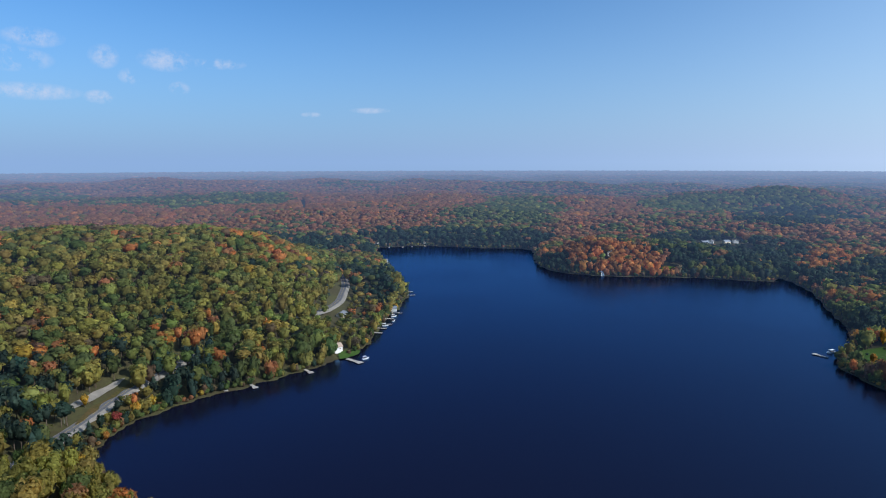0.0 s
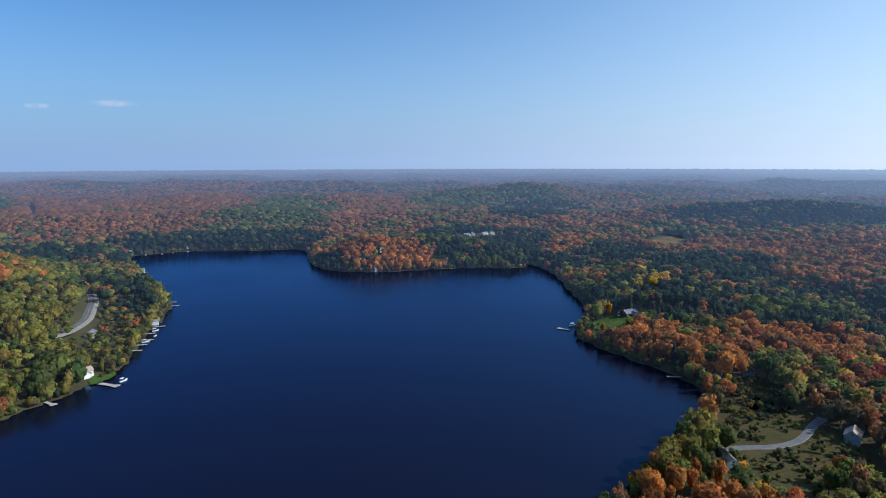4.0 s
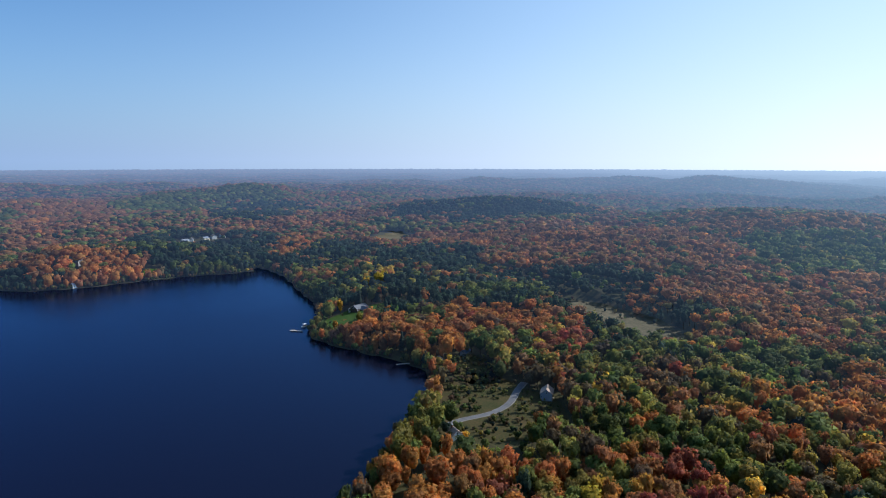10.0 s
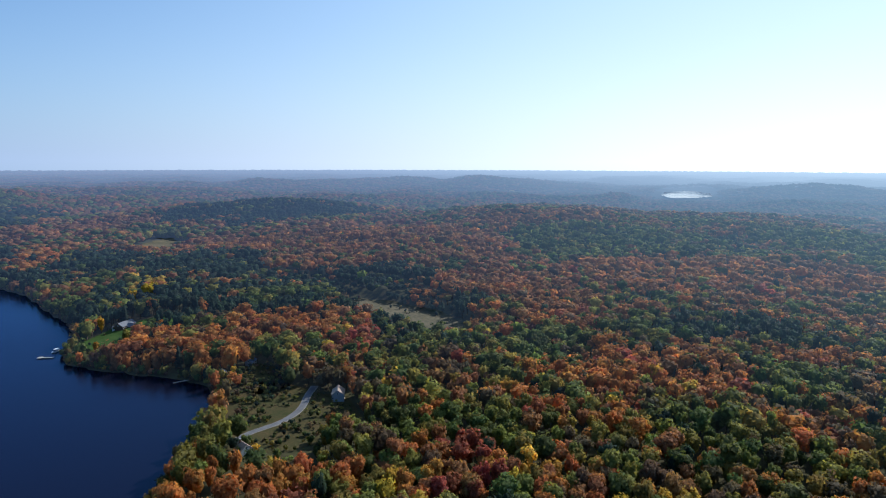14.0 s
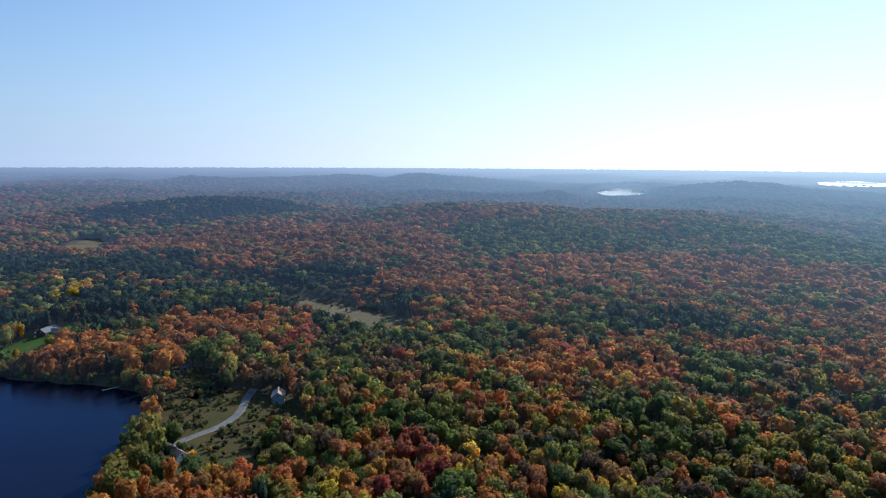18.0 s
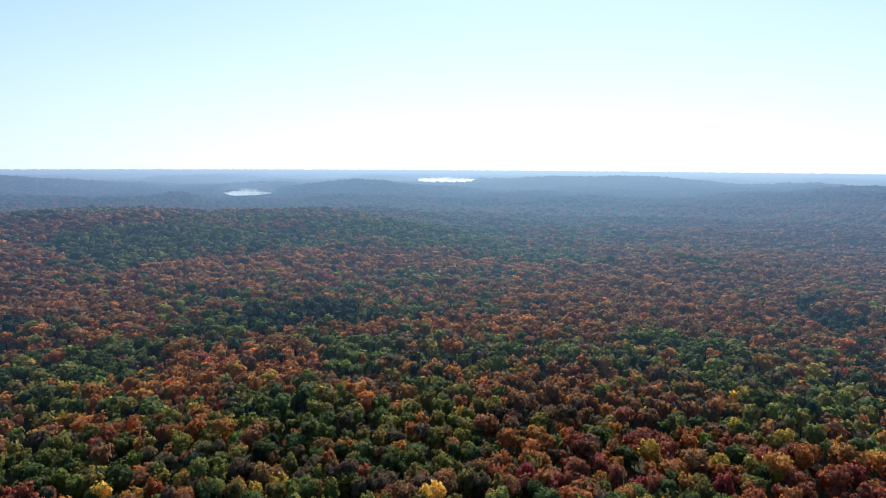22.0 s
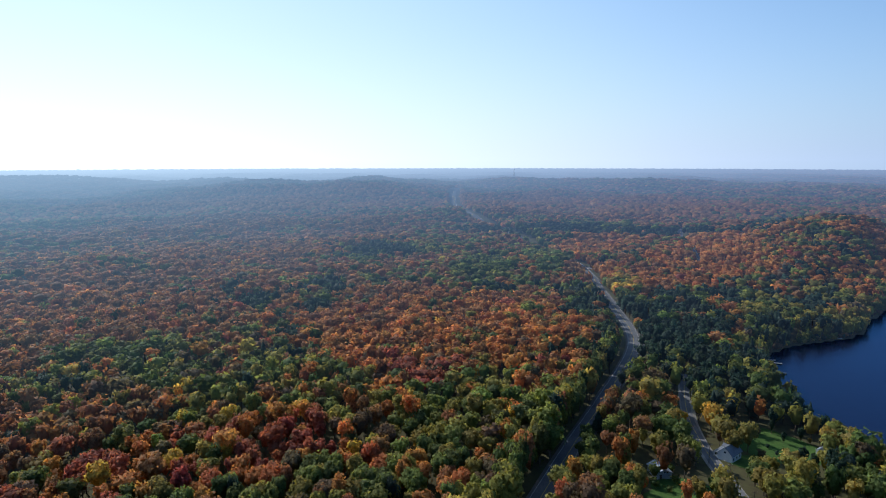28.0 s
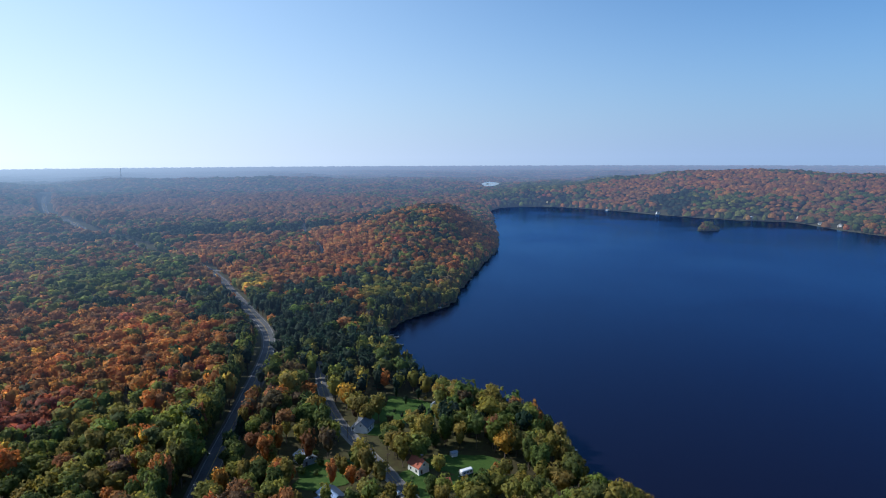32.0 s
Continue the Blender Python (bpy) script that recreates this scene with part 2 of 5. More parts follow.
M_ROAD = haze_glow(mat("asphalt", (0.125, 0.125, 0.13), 0.85, scale=0.5, var=0.2))
# highway asphalt darker than the lake road's, tree shade put into its colour
M_HIGHWAY = haze_glow(mat("shaded_asphalt", (0.105, 0.106, 0.11), 0.85, scale=0.5, var=0.25))
M_GRAVEL = haze_glow(mat("gravel", (0.24, 0.22, 0.19), 0.95, scale=1.0))
M_SHOULDER = haze_glow(mat("dark_gravel", (0.11, 0.10, 0.085), 0.95, scale=1.0))
M_PAINT = mat("road_paint", (0.42, 0.41, 0.38), 0.6, scale=1.0, var=0.1)
M_YELLOW = mat("yellow_line", (0.60, 0.42, 0.05), 0.6, scale=1.0, var=0.1)
M_WATER = water_mat("lake_water")
M_CALM = water_mat("calm_bright_water", (1, 1, 1), 0.0)
M_DRIVE = mat("fine_gravel", (0.15, 0.15, 0.155), 0.95, scale=1.0)
M_BARK = mat("bark", (0.11, 0.085, 0.065), 0.9, scale=3.0)
M_LEAF = haze_glow(leaf_mat("foliage"))
M_FARLEAF = haze_glow(leaf_mat("far_foliage", None, 0.3))
M_WHITE = mat("white_siding", (0.74, 0.73, 0.70), 0.6, scale=1.5, var=0.08)
M_CREAM = mat("cream_siding", (0.60, 0.53, 0.40), 0.7, scale=1.5, var=0.1)
M_GREY = mat("grey_siding", (0.33, 0.34, 0.35), 0.7, scale=1.5, var=0.12)
M_DARKWOOD = mat("dark_stained_wood", (0.10, 0.065, 0.045), 0.8, scale=2.0, var=0.2)
M_DOCK = mat("weathered_boards", (0.40, 0.37, 0.33), 0.85, scale=2.0, var=0.18)
M_RED = mat("red_shingles", (0.38, 0.12, 0.075), 0.85, scale=1.5, var=0.18)
M_TAN = mat("tan_shingles", (0.42, 0.33, 0.26), 0.85, scale=1.5, var=0.15)
M_SLATE = mat("grey_shingles", (0.15, 0.16, 0.18), 0.8, scale=1.5, var=0.2)
M_METAL = mat("metal_roof", (0.26, 0.29, 0.34), 0.5, 0.3, scale=1.5, var=0.1)
M_BLUE = mat("blue_metal_roof", (0.13, 0.19, 0.30), 0.35, 0.5, scale=1.5, var=0.1)
M_GLASS = mat("window_glass", (0.03, 0.04, 0.05), 0.08, var=0.1, bump=0)
M_BRICK = mat("chimney_brick", (0.30, 0.14, 0.10), 0.9, scale=3.0)
M_CARWHITE = mat("white_car_paint", (0.75, 0.76, 0.78), 0.25, var=0.04, bump=0)
M_CARDARK = mat("dark_car_paint", (0.06, 0.07, 0.09), 0.25, var=0.1, bump=0)
M_RUBBER = mat("rubber", (0.02, 0.02, 0.02), 0.8, var=0.2)
M_STEEL = mat("galvanised_steel", (0.45, 0.46, 0.47), 0.45, 0.7, scale=2.0)
M_CANVAS = mat("blue_canvas", (0.10, 0.14, 0.25), 0.8)


# ---- plan ----
def smooth_line(p, closed, times=2):
    p = np.array(p, float)
    for _ in range(times):
        q = np.roll(p, -1, 0)
        a, b = 0.75 * p + 0.25 * q, 0.25 * p + 0.75 * q
        r = np.empty((2 * len(p), 2))
        r[0::2], r[1::2] = a, b
        p = r if closed else np.vstack([p[:1], r[1:-3], p[-1:]]) if len(p) > 2 else p
    return p


# shorelines of the two lakes, plan metres; the camera hovers over (0, 0)
WEST_SHORE = [(-148, 256), (-167, 278), (-180, 300), (-180, 322), (-172, 345), (-157, 365), (-140, 384), (-125, 394), (-111, 413), (-96, 424),
              (-81, 443), (-64, 471), (-59, 511), (-55, 568), (-48, 607), (-37, 676), (-47, 731), (-72, 829), (-95, 917), (-112, 1010)]
FAR_SHORE = [(-118, 1062), (-83, 1073), (-39, 1087), (15, 1071), (82, 1049), (135, 1048), (152, 1013), (135, 913), (139, 834), (167, 804), (208, 787),
             (256, 782), (305, 777), (355, 761), (398, 744), (408, 758), (427, 772), (418, 690), (374, 586), (346, 502)]
EAST_SHORE = [(309, 462), (284, 437), (280, 402), (285, 369), (291, 336), (293, 313), (287, 294), (264, 271), (241, 254), (222, 244), (203, 234),
              (184, 222), (166, 211), (150, 200), (110, 184), (30, 186), (-60, 212), (-120, 236)]
SOUTH_SHORE = [(-948, -1016), (-933, -1100), (-959, -1273), (-873, -1289), (-754, -1450), (-669, -1650), (-545, -1790), (-430, -1790), (-360, -1700), (-318, -1490),
               (-250, -1110), (-220, -970), (-161, -818), (-105, -662), (-89, -598), (-64, -574), (-41, -550), (-24, -523), (-18, -490), (-20, -453),
               (-29, -425), (-36, -390), (-44, -372), (-62, -352), (-84, -335), (-97, -312), (-100, -285), (-96, -258), (-104, -236), (-130, -205),
               (-260, -180), (-500, -240), (-800, -500), (-960, -800)]
LAKES = [smooth_line(WEST_SHORE + FAR_SHORE + EAST_SHORE, True), smooth_line(SOUTH_SHORE, True)]


def polar(az, d):
    """Plan place at az degrees counter-clockwise from +y and d metres out."""
    return (-math.sin(radians(az)) * d, math.cos(radians(az)) * d)


def seg_dist(px, py, line, closed):
    """Distance of points to a polyline, and for a closed one whether they lie inside."""
    a = np.asarray(line, float)
    b = np.roll(a, -1, 0) if closed else a[1:]
    a = a if closed else a[:-1]
    best, inside = np.full(len(px), 1e9), np.zeros(len(px), bool)
    for (ax, ay), (bx, by) in zip(a, b):
        dx, dy = bx - ax, by - ay
        t = np.clip(((px - ax) * dx + (py - ay) * dy) / (dx * dx + dy * dy + 1e-9), 0, 1)
        best = np.minimum(best, (px - ax - t * dx) ** 2 + (py - ay - t * dy) ** 2)
        if closed and ay != by:
            inside ^= ((ay > py) != (by > py)) & (px < (bx - ax) * (py - ay) / (by - ay) + ax)
    return np.sqrt(best), inside


def waves(x, y, size, seed, count=7):
    """Smooth random field, about -1 to 1, with features of that size."""
    rng = np.random.RandomState(seed)
    out = np.zeros_like(x)
    for _ in range(count):
        a, k, ph = rng.uniform(0, 6.283), 6.283 / size * rng.uniform(0.55, 1.6), rng.uniform(0, 6.283)
        out += np.sin((x * math.cos(a) + y * math.sin(a)) * k + ph + 1.3 * np.sin((x * math.sin(a) - y * math.cos(a)) * k * 0.6 + ph * 2))
    return out / (count * 0.55) ** 0.5 / 1.4


def shore(x, y):
    """Metres from the nearest shore: positive on land, negative on the lakes."""
    s = np.full(len(x), 1e9)
    for lake in LAKES:
        d, ins = seg_dist(x, y, lake, True)
        s = np.where(ins, -d, np.minimum(s, d))
    return s + 1.6 * waves(x, y, 22, 5)


# hills: direction, distance, spread along and across the line of sight, height
HILLS = [(40, 760, 190, 150, 46), (27, 740, 180, 95, 30), (18, 735, 150, 55, 26), (24, 3000, 170, 420, 34), (6, 2900, 170, 330, 30), (-9, 2700, 160, 300, 24), (18, 2200, 150, 300, 12),
         (2, 1750, 190, 240, 20), (-19, 1880, 140, 180, 16), (-28, 2080, 120, 150, 36), (-15, 890, 60, 100, 13), (-37, 2500, 140, 260, 26), (-50, 1440, 75, 125, 32), (-41, 1480, 75, 90, 18),
         (-68, 1080, 230, 260, 25), (-82, 1120, 230, 220, 24), (-96, 1050, 240, 170, 16), (-37, 566, 34, 45, 7), (-120, 700, 200, 200, 8)]
FAR_HILLS = [(-58, 2950, 150, 420, 28), (-68, 2850, 150, 300, 26), (-77, 2900, 150, 260, 12), (-84, 2120, 100, 150, 10), (-96, 2450, 150, 230, 38), (-111, 3050, 180, 300, 34),
             (-123, 2900, 200, 320, 38), (-143, 2300, 380, 330, 44), (-160, 2800, 200, 350, 24), (-175, 2800, 200, 350, 26), (174, 1030, 180, 85, 40), (161, 2250, 200, 260, 20),
             (150, 2080, 200, 260, 50), (137, 2080, 220, 320, 52)]
MARSHES = [((503, 268), 96, 25, 69), ((722, 836), 70, 28, 40)]  # centre, half length, half width, turn
PONDS = [(polar(-86.7, 2555), 285, 92, 3.3, 26.0), (polar(-104.2, 3500), 420, 150, -14.2, 46.0), (polar(168, 2600), 200, 34, 258, 36.0)]  # and water level

VALLEYS = [(polar(-86.7, 1900), 600, 170, 3.3, 8.0), (polar(168, 2250), 420, 90, 258, 26.0), (polar(-104.2, 2950), 500, 160, -14.2, 36.0)]  # and their floor


def ellipse(x, y, c, a, b, turn):
    u, v = x - c[0], y - c[1]
    k, s = math.cos(radians(turn)), math.sin(radians(turn))
    return ((u * k + v * s) / a) ** 2 + ((v * k - u * s) / b) ** 2


def ground(x, y, s=None):
    x, y = np.asarray(x, float), np.asarray(y, float)
    s = shore(x, y) if s is None else s
    r = np.hypot(x, y)
    up = np.clip(s, 0, None)
    rise = np.clip(up / 90, 0, 1) ** 2 * (3 - 2 * np.clip(up / 90, 0, 1))
    z = 0.5 + 3.0 * (1 - np.exp(-up / 18)) + np.interp(r, [0, 600, 1000, 1500, 2200, 3000, 4000, 4950], [0, 0, 5, 9, 14, 22, 46, 76]) * rise
    z += rise * waves(x, y, 420, 11) * np.interp(r, [0, 350, 900, 1600, 2500], [0.8, 2.0, 4, 5, 5])
    z += rise * waves(x, y, 780, 13) * np.interp(r, [0, 900, 1500, 2200, 3000, 4200], [0, 1, 3, 5, 7, 8])
    z += rise * waves(x, y, 110, 12) * np.interp(r, [0, 400, 900], [0.5, 0.9, 2.0])
    for az, d, sr, st, h in HILLS + FAR_HILLS:
        cx, cy = polar(az, d)
        ur, ut = np.array(polar(az, 1)), np.array(polar(az + 90, 1))
        a, b = (x - cx) * ur[0] + (y - cy) * ur[1], (x - cx) * ut[0] + (y - cy) * ut[1]
        z += h * rise * np.exp(-0.5 * (a / sr) ** 2 - 0.5 * (b / st) ** 2)
    z = np.maximum(z, np.minimum(3.5, 0.6 + 0.12 * up))
    for c, a, b, turn in MARSHES:
        e = np.clip((2.2 - ellipse(x, y, c, a, b, turn)) / 1.1, 0, 1)
        z = z * (1 - e) + e * (3.0 if c[0] < 600 else 12.0)
    for c, a, b, turn, level in VALLEYS:
        e = np.clip(1.6 - ellipse(x, y, c, a, b, turn), 0, 1)
        z = np.where(z > level, z * (1 - e) + e * level, z)
    for c, a, b, turn, level in PONDS:
        e = np.clip((1.3 - ellipse(x, y, c, a, b, turn)) / 0.2, 0, 1)
        z = z * (1 - e) + e * (level - 0.5)
    top = EYE - r * math.tan(radians(0.95)) - 14
    z = np.where((r > 1800) & (z > top - 12), top - 12 * np.exp(-np.clip(z - top + 12, 0, 90) / 12), z)
    z = np.where(r > 4300, np.maximum(z, np.interp(r, [4300, 4950], [50, 79])), z)
    return np.where(s < 0, -np.minimum(4, -s * 0.12) - 0.1, z)


def gz(x, y):
    return float(ground(np.array([x]), np.array([y]))[0])


ROADS = {  # plan line, width
    "lake_road": ([(30, -420), (24, -361), (13, -323), (2, -291), (-11, -262), (-20, -241), (-45, -150), (-110, -40), (-165, 90), (-192, 200), (-199, 261),
                   (-201, 289), (-198, 328), (-197, 356), (-188, 390), (-165, 440), (-130, 500), (-112, 537), (-104, 590), (-104, 618), (-110, 691), (-128, 752), (-150, 850)], 5.0),
    "highway": ([(64, -120), (70, -200), (70, -254), (69, -301), (67, -359), (66, -431), (70, -479), (86, -540), (115, -620), (149, -709), (181, -783), (225, -850), (320, -980),
                 (410, -1100), (490, -1205), (590, -1330), (690, -1500), (800, -1720), (915, -1963), (960, -2080), (1000, -2300)], 9.0),
    "shore_road": ([(181, -783), (120, -800), (60, -815), (47, -838), (61, -947), (100, -1106), (110, -1300)], 7.0),
    "gravel_driveway": ([(228, 222), (240, 222), (257, 215), (272, 215), (284, 219), (296, 226), (312, 232)], 3.6),
}
ROAD_LINES = {k: (smooth_line(p, False), w) for k, (p, w) in ROADS.items()}
ROAD_MARGIN = {"lake_road": 0.6, "highway": 1.8, "gravel_driveway": 1.0}
CLEARINGS = [  # centre, half length, half width, turn: places without forest
    ((268, 222), 52, 38, 60), ((310, 272), 30, 16, 50), ((328, 440), 36, 19, 15), ((368, 424), 26, 18, -50), ((-20, -337), 26, 19, -35), ((-46, -268), 19, 10, -15),
    ((16, -268), 13, 13, 0), ((-72, 458), 12, 7, 60), ((-196, 345), 9, 34, 0), ((-104, 600), 10, 84, 3), ((6, -300), 7, 62, 22), ((297, 800), 14, 12, 0), ((-102, 560), 13, 9, 80), ((-4, -532), 9, 8, 0),
    ((470, 1045), 60, 14, 0), ((30, -285), 9, 8, 0), ((-14, -314), 9, 8, 0), ((-43, -253), 14, 7, 0), ((-20, -254), 11, 14, 0), ((213, 200), 10, 10, 0), ((318, 424), 26, 9, 15), ((-206, 352), 6, 27, -14), ((-13, -247), 9, 8, 0), ((-64, -268), 10, 9, 0), (polar(12.7, 1800), 330, 12, 102.7), ((21, -262), 11, 8, 0), ((240, 196), 22, 14, 60), ((0, -299), 12, 13, 0), ((20, -243), 16, 10, 0), ((24, -262), 11, 15, 0)] + MARSHES + [(p[0], p[1] * 1.3, p[2] * 1.3, p[3]) for p in PONDS]


SOUTH_PLACES = [(-958, -1128), (-748, -1485), (-668, -1612), (-958, -1180), (-972, -1262), (-560, -1800), (-890, -1312)]
CLEARINGS += [((px, py), 16, 16, 0) for px, py in SOUTH_PLACES]
LOW = [((-78, 610), 24, 85, 0), ((-181, 335), 12, 58, -8), ((-12, -300), 26, 16, 0), ((-46, -246), 26, 14, 0), ((318, 418), 40, 16, 20), ((216, 200), 16, 12, 0),
       ((-20, -247), 14, 14, 0), ((300, 285), 18, 14, 40), ((560, 300), 90, 22, 62), ((30, -262), 16, 14, 0), ((222, 182), 34, 20, 60), ((-88, 545), 26, 75, 8), ((472, 262), 105, 20, 66), ((472, 262), 105, 20, 66), ((560, 425), 85, 20, 78), ((676, 782), 80, 42, 40), ((676, 782), 80, 42, 40), (polar(-24.3, 1080), 50, 78, -24.3), (polar(-24.3, 1080), 50, 78, -24.3)]  # stretches of low growth, mostly shortened so the camera sees past them


def open_ground(x, y, extra=0.0):
    """True where trees may grow."""
    ok = np.ones(len(x), bool)
    for name, (line, w) in ROAD_LINES.items():
        d, _ = seg_dist(x, y, line, False)
        east = x > np.interp(-y, -line[:, 1], line[:, 0]) if name == "highway" else False
        village = 3.4 * ((y < -232) & (y > -350)) if name == "lake_road" else 0
        ok &= d > w / 2 + ROAD_MARGIN.get(name, 2.0) + village + extra + (np.clip((np.hypot(x, y) - 820) / 40, 0, 15) + 5.5 * (east & (y < -425) & (y > -790)) - 1.2 * (~east & (y > -790)) if name == "highway" else 0)
    for c, a, b, t in CLEARINGS:
        ok &= ellipse(x, y, c, a + extra, b + extra, t) > 1.0 + 0.25 * waves(x, y, 30, 8)
    return ok


# ---- mesh helpers ----
def array_mesh(name, v, f, colours=None, normals=None):
    """A mesh from arrays of corners and triangles; leaves may carry the rounded normals of their crown."""
    me = bpy.data.meshes.new(name)
    me.vertices.add(len(v))
    me.vertices.foreach_set("co", np.ascontiguousarray(v, np.float32).ravel())
    me.loops.add(f.size)
    me.loops.foreach_set("vertex_index", np.ascontiguousarray(f, np.int32).ravel())
    me.polygons.add(len(f))
    me.polygons.foreach_set("loop_start", np.arange(0, f.size, f.shape[1], dtype=np.int32))
    if colours is not None:
        at = me.attributes.new("leaf", "FLOAT_COLOR", "POINT")
        at.data.foreach_set("color", np.ascontiguousarray(np.c_[colours, np.ones(len(v))], np.float32).ravel())
    me.update(calc_edges=True)
    if normals is not None:
        at = me.attributes.new("custom_normal", "FLOAT_VECTOR", "POINT")
        at.data.foreach_set("vector", np.ascontiguousarray(normals, np.float32).ravel())
        me.update()
    return me


def part(name, bm, material, parent=None, label=""):
    """Links a bmesh as one mesh object under a thing or under a part."""
    me = bpy.data.meshes.new(name)
    bm.to_mesh(me)
    bm.free()
    me.materials.append(material)
    ob = new(name, me)
    if parent is not None:
        ob.parent = parent
    if label:
        tagged(ob, label)
    return ob


def box(bm, x0, y0, z0, x1, y1, z1, bevel=0.0):
    vs = [bm.verts.new(p) for p in ((x0, y0, z0), (x1, y0, z0), (x1, y1, z0), (x0, y1, z0), (x0, y0, z1), (x1, y0, z1), (x1, y1, z1), (x0, y1, z1))]
    fs = [bm.faces.new([vs[i] for i in q]) for q in ((3, 2, 1, 0), (4, 5, 6, 7), (0, 1, 5, 4), (1, 2, 6, 5), (2, 3, 7, 6), (3, 0, 4, 7))]
    if bevel:
        es = list({e for f in fs for e in f.edges})
        bmesh.ops.bevel(bm, geom=es, offset=bevel, segments=1, affect="EDGES")
    return bm


def boxed(*a, **k):
    return box(bmesh.new(), *a, **k)


def rod(bm, a, b, r0, r1, n=6):
    """A tapered round bar from a to b."""
    a, b = Vector(a), Vector(b)
    q = (b - a).to_track_quat("Z", "Y")
    ring = [[bm.verts.new(p + q @ Vector((r * math.cos(6.2832 * i / n), r * math.sin(6.2832 * i / n), 0))) for i in range(n)] for p, r in ((a, r0), (b, r1))]
    for i in range(n):
        bm.faces.new((ring[0][i], ring[0][(i + 1) % n], ring[1][(i + 1) % n], ring[1][i]))
    bm.faces.new(ring[0][::-1]), bm.faces.new(ring[1])
    return bm


def thing(name, x, y, turn=0, z=None, label="", category="", group="", kind=""):
    ob = new(name)
    ob.matrix_world = pose(x, y, gz(x, y) if z is None else z, 0, 0, turn)
    ob.empty_display_size = 0.5
    return tagged(ob, label, category, group, kind)


# ---- ground, water ----
def build_ground():
    n_az = 500
    radii = np.concatenate([[0.02], np.linspace(12, 200, 16), np.arange(206, 520, 6), np.arange(520, 1100, 9), np.arange(1100, 2300, 24), np.linspace(2300, 4960, 46)])
    az = np.arange(n_az) * 2 * np.pi / n_az
    rr, aa = np.meshgrid(radii, az, indexing="ij")
    x, y = (rr * np.sin(aa)).ravel(), (rr * np.cos(aa)).ravel()
    z = ground(x, y)
    v = np.c_[x, y, z]
    i = np.arange(len(radii) - 1)[:, None] * n_az
    j = np.arange(n_az)[None, :]
    jn = (j + 1) % n_az
    f = np.stack([i + j, i + jn, i + n_az + jn, i + n_az + j], -1).reshape(-1, 4)[:, ::-1]
    me = array_mesh("ground", v, f)
    me.materials.append(M_GROUND)
    me.polygons.foreach_set("use_smooth", np.ones(len(me.polygons), bool))
    return tagged(new("ground", me), "brown leaf-littered forest floor rolling out to the horizon", "ground", kind="structure")


build_ground()


def sheet(name, line, z, material, label, kind="structure", category="water"):
    bm = bmesh.new()
    bm.faces.new([bm.verts.new((px, py, z)) for px, py in line])
    bmesh.ops.triangulate(bm, faces=bm.faces[:])
    bmesh.ops.recalc_face_normals(bm, faces=bm.faces[:])
    ob = part(name, bm, material)
    if ob.data.polygons[0].normal.z < 0:
        ob.data.flip_normals()
    return tagged(ob, label, category, kind=kind)


def oval(c, a, b, turn, n=40, rag=0.12, seed=1):
    rng = random.Random(seed)
    ph = [rng.uniform(0, 6.28) for _ in range(4)]
    out = []
    for i in range(n):
        t = 6.28318 * i / n
        k = 1 + rag * (math.sin(3 * t + ph[0]) + 0.6 * math.sin(5 * t + ph[1]) + 0.4 * math.sin(9 * t + ph[2]))
        u, w = a * k * math.cos(t), b * k * math.sin(t)
        cs, sn = math.cos(radians(turn)), math.sin(radians(turn))
        out.append((c[0] + u * cs - w * sn, c[1] + u * sn + w * cs))
    return out


def grown(line, k):
    c = line.mean(0)
    d = line - c
    return c + d * (1 + k / np.linalg.norm(d, axis=1))[:, None]


box_w = [(-1100, -1900), (1100, -1900), (1100, 1300), (-1100, 1300)]
sheet("lake_water", box_w, 0.0, M_WATER, "deep blue lake water ruffled by a light wind")


def draped(name, inside_c, a, b, turn, material, label, lift=0.12, step=3.0, seed=1, category="ground"):
    """A patch of lawn, meadow or marsh that follows the ground a little above it."""
    n = 14
    edge = oval(inside_c, a, b, turn, 56, 0.08, seed)
    pts = [(inside_c[0], inside_c[1])]
    for k in range(1, n + 1):
        pts += [(inside_c[0] + (ex - inside_c[0]) * k / n, inside_c[1] + (ey - inside_c[1]) * k / n) for ex, ey in edge]
    p = np.array(pts)
    s = shore(p[:, 0], p[:, 1])
    z = np.maximum(ground(p[:, 0], p[:, 1], np.maximum(s, 0.5)), 0.3) + lift
    for dx, dy in ((4, 0), (-4, 0), (0, 4), (0, -4)):
        z = np.maximum(z, ground(p[:, 0] + dx, p[:, 1] + dy) + lift * 0.6)
    m = len(edge)
    f = [(0, 1 + i, 1 + (i + 1) % m) for i in range(m)]
    for k in range(n - 1):
        o = 1 + k * m
        for i in range(m):
            j = (i + 1) % m
            f += [(o + i, o + m + i, o + m + j), (o + i, o + m + j, o + j)]
    me = array_mesh(name, np.c_[p, z], np.array(f))
    me.materials.append(material)
    me.polygons.foreach_set("use_smooth", np.ones(len(me.polygons), bool))
    return tagged(new(name, me), label, category, kind="structure")


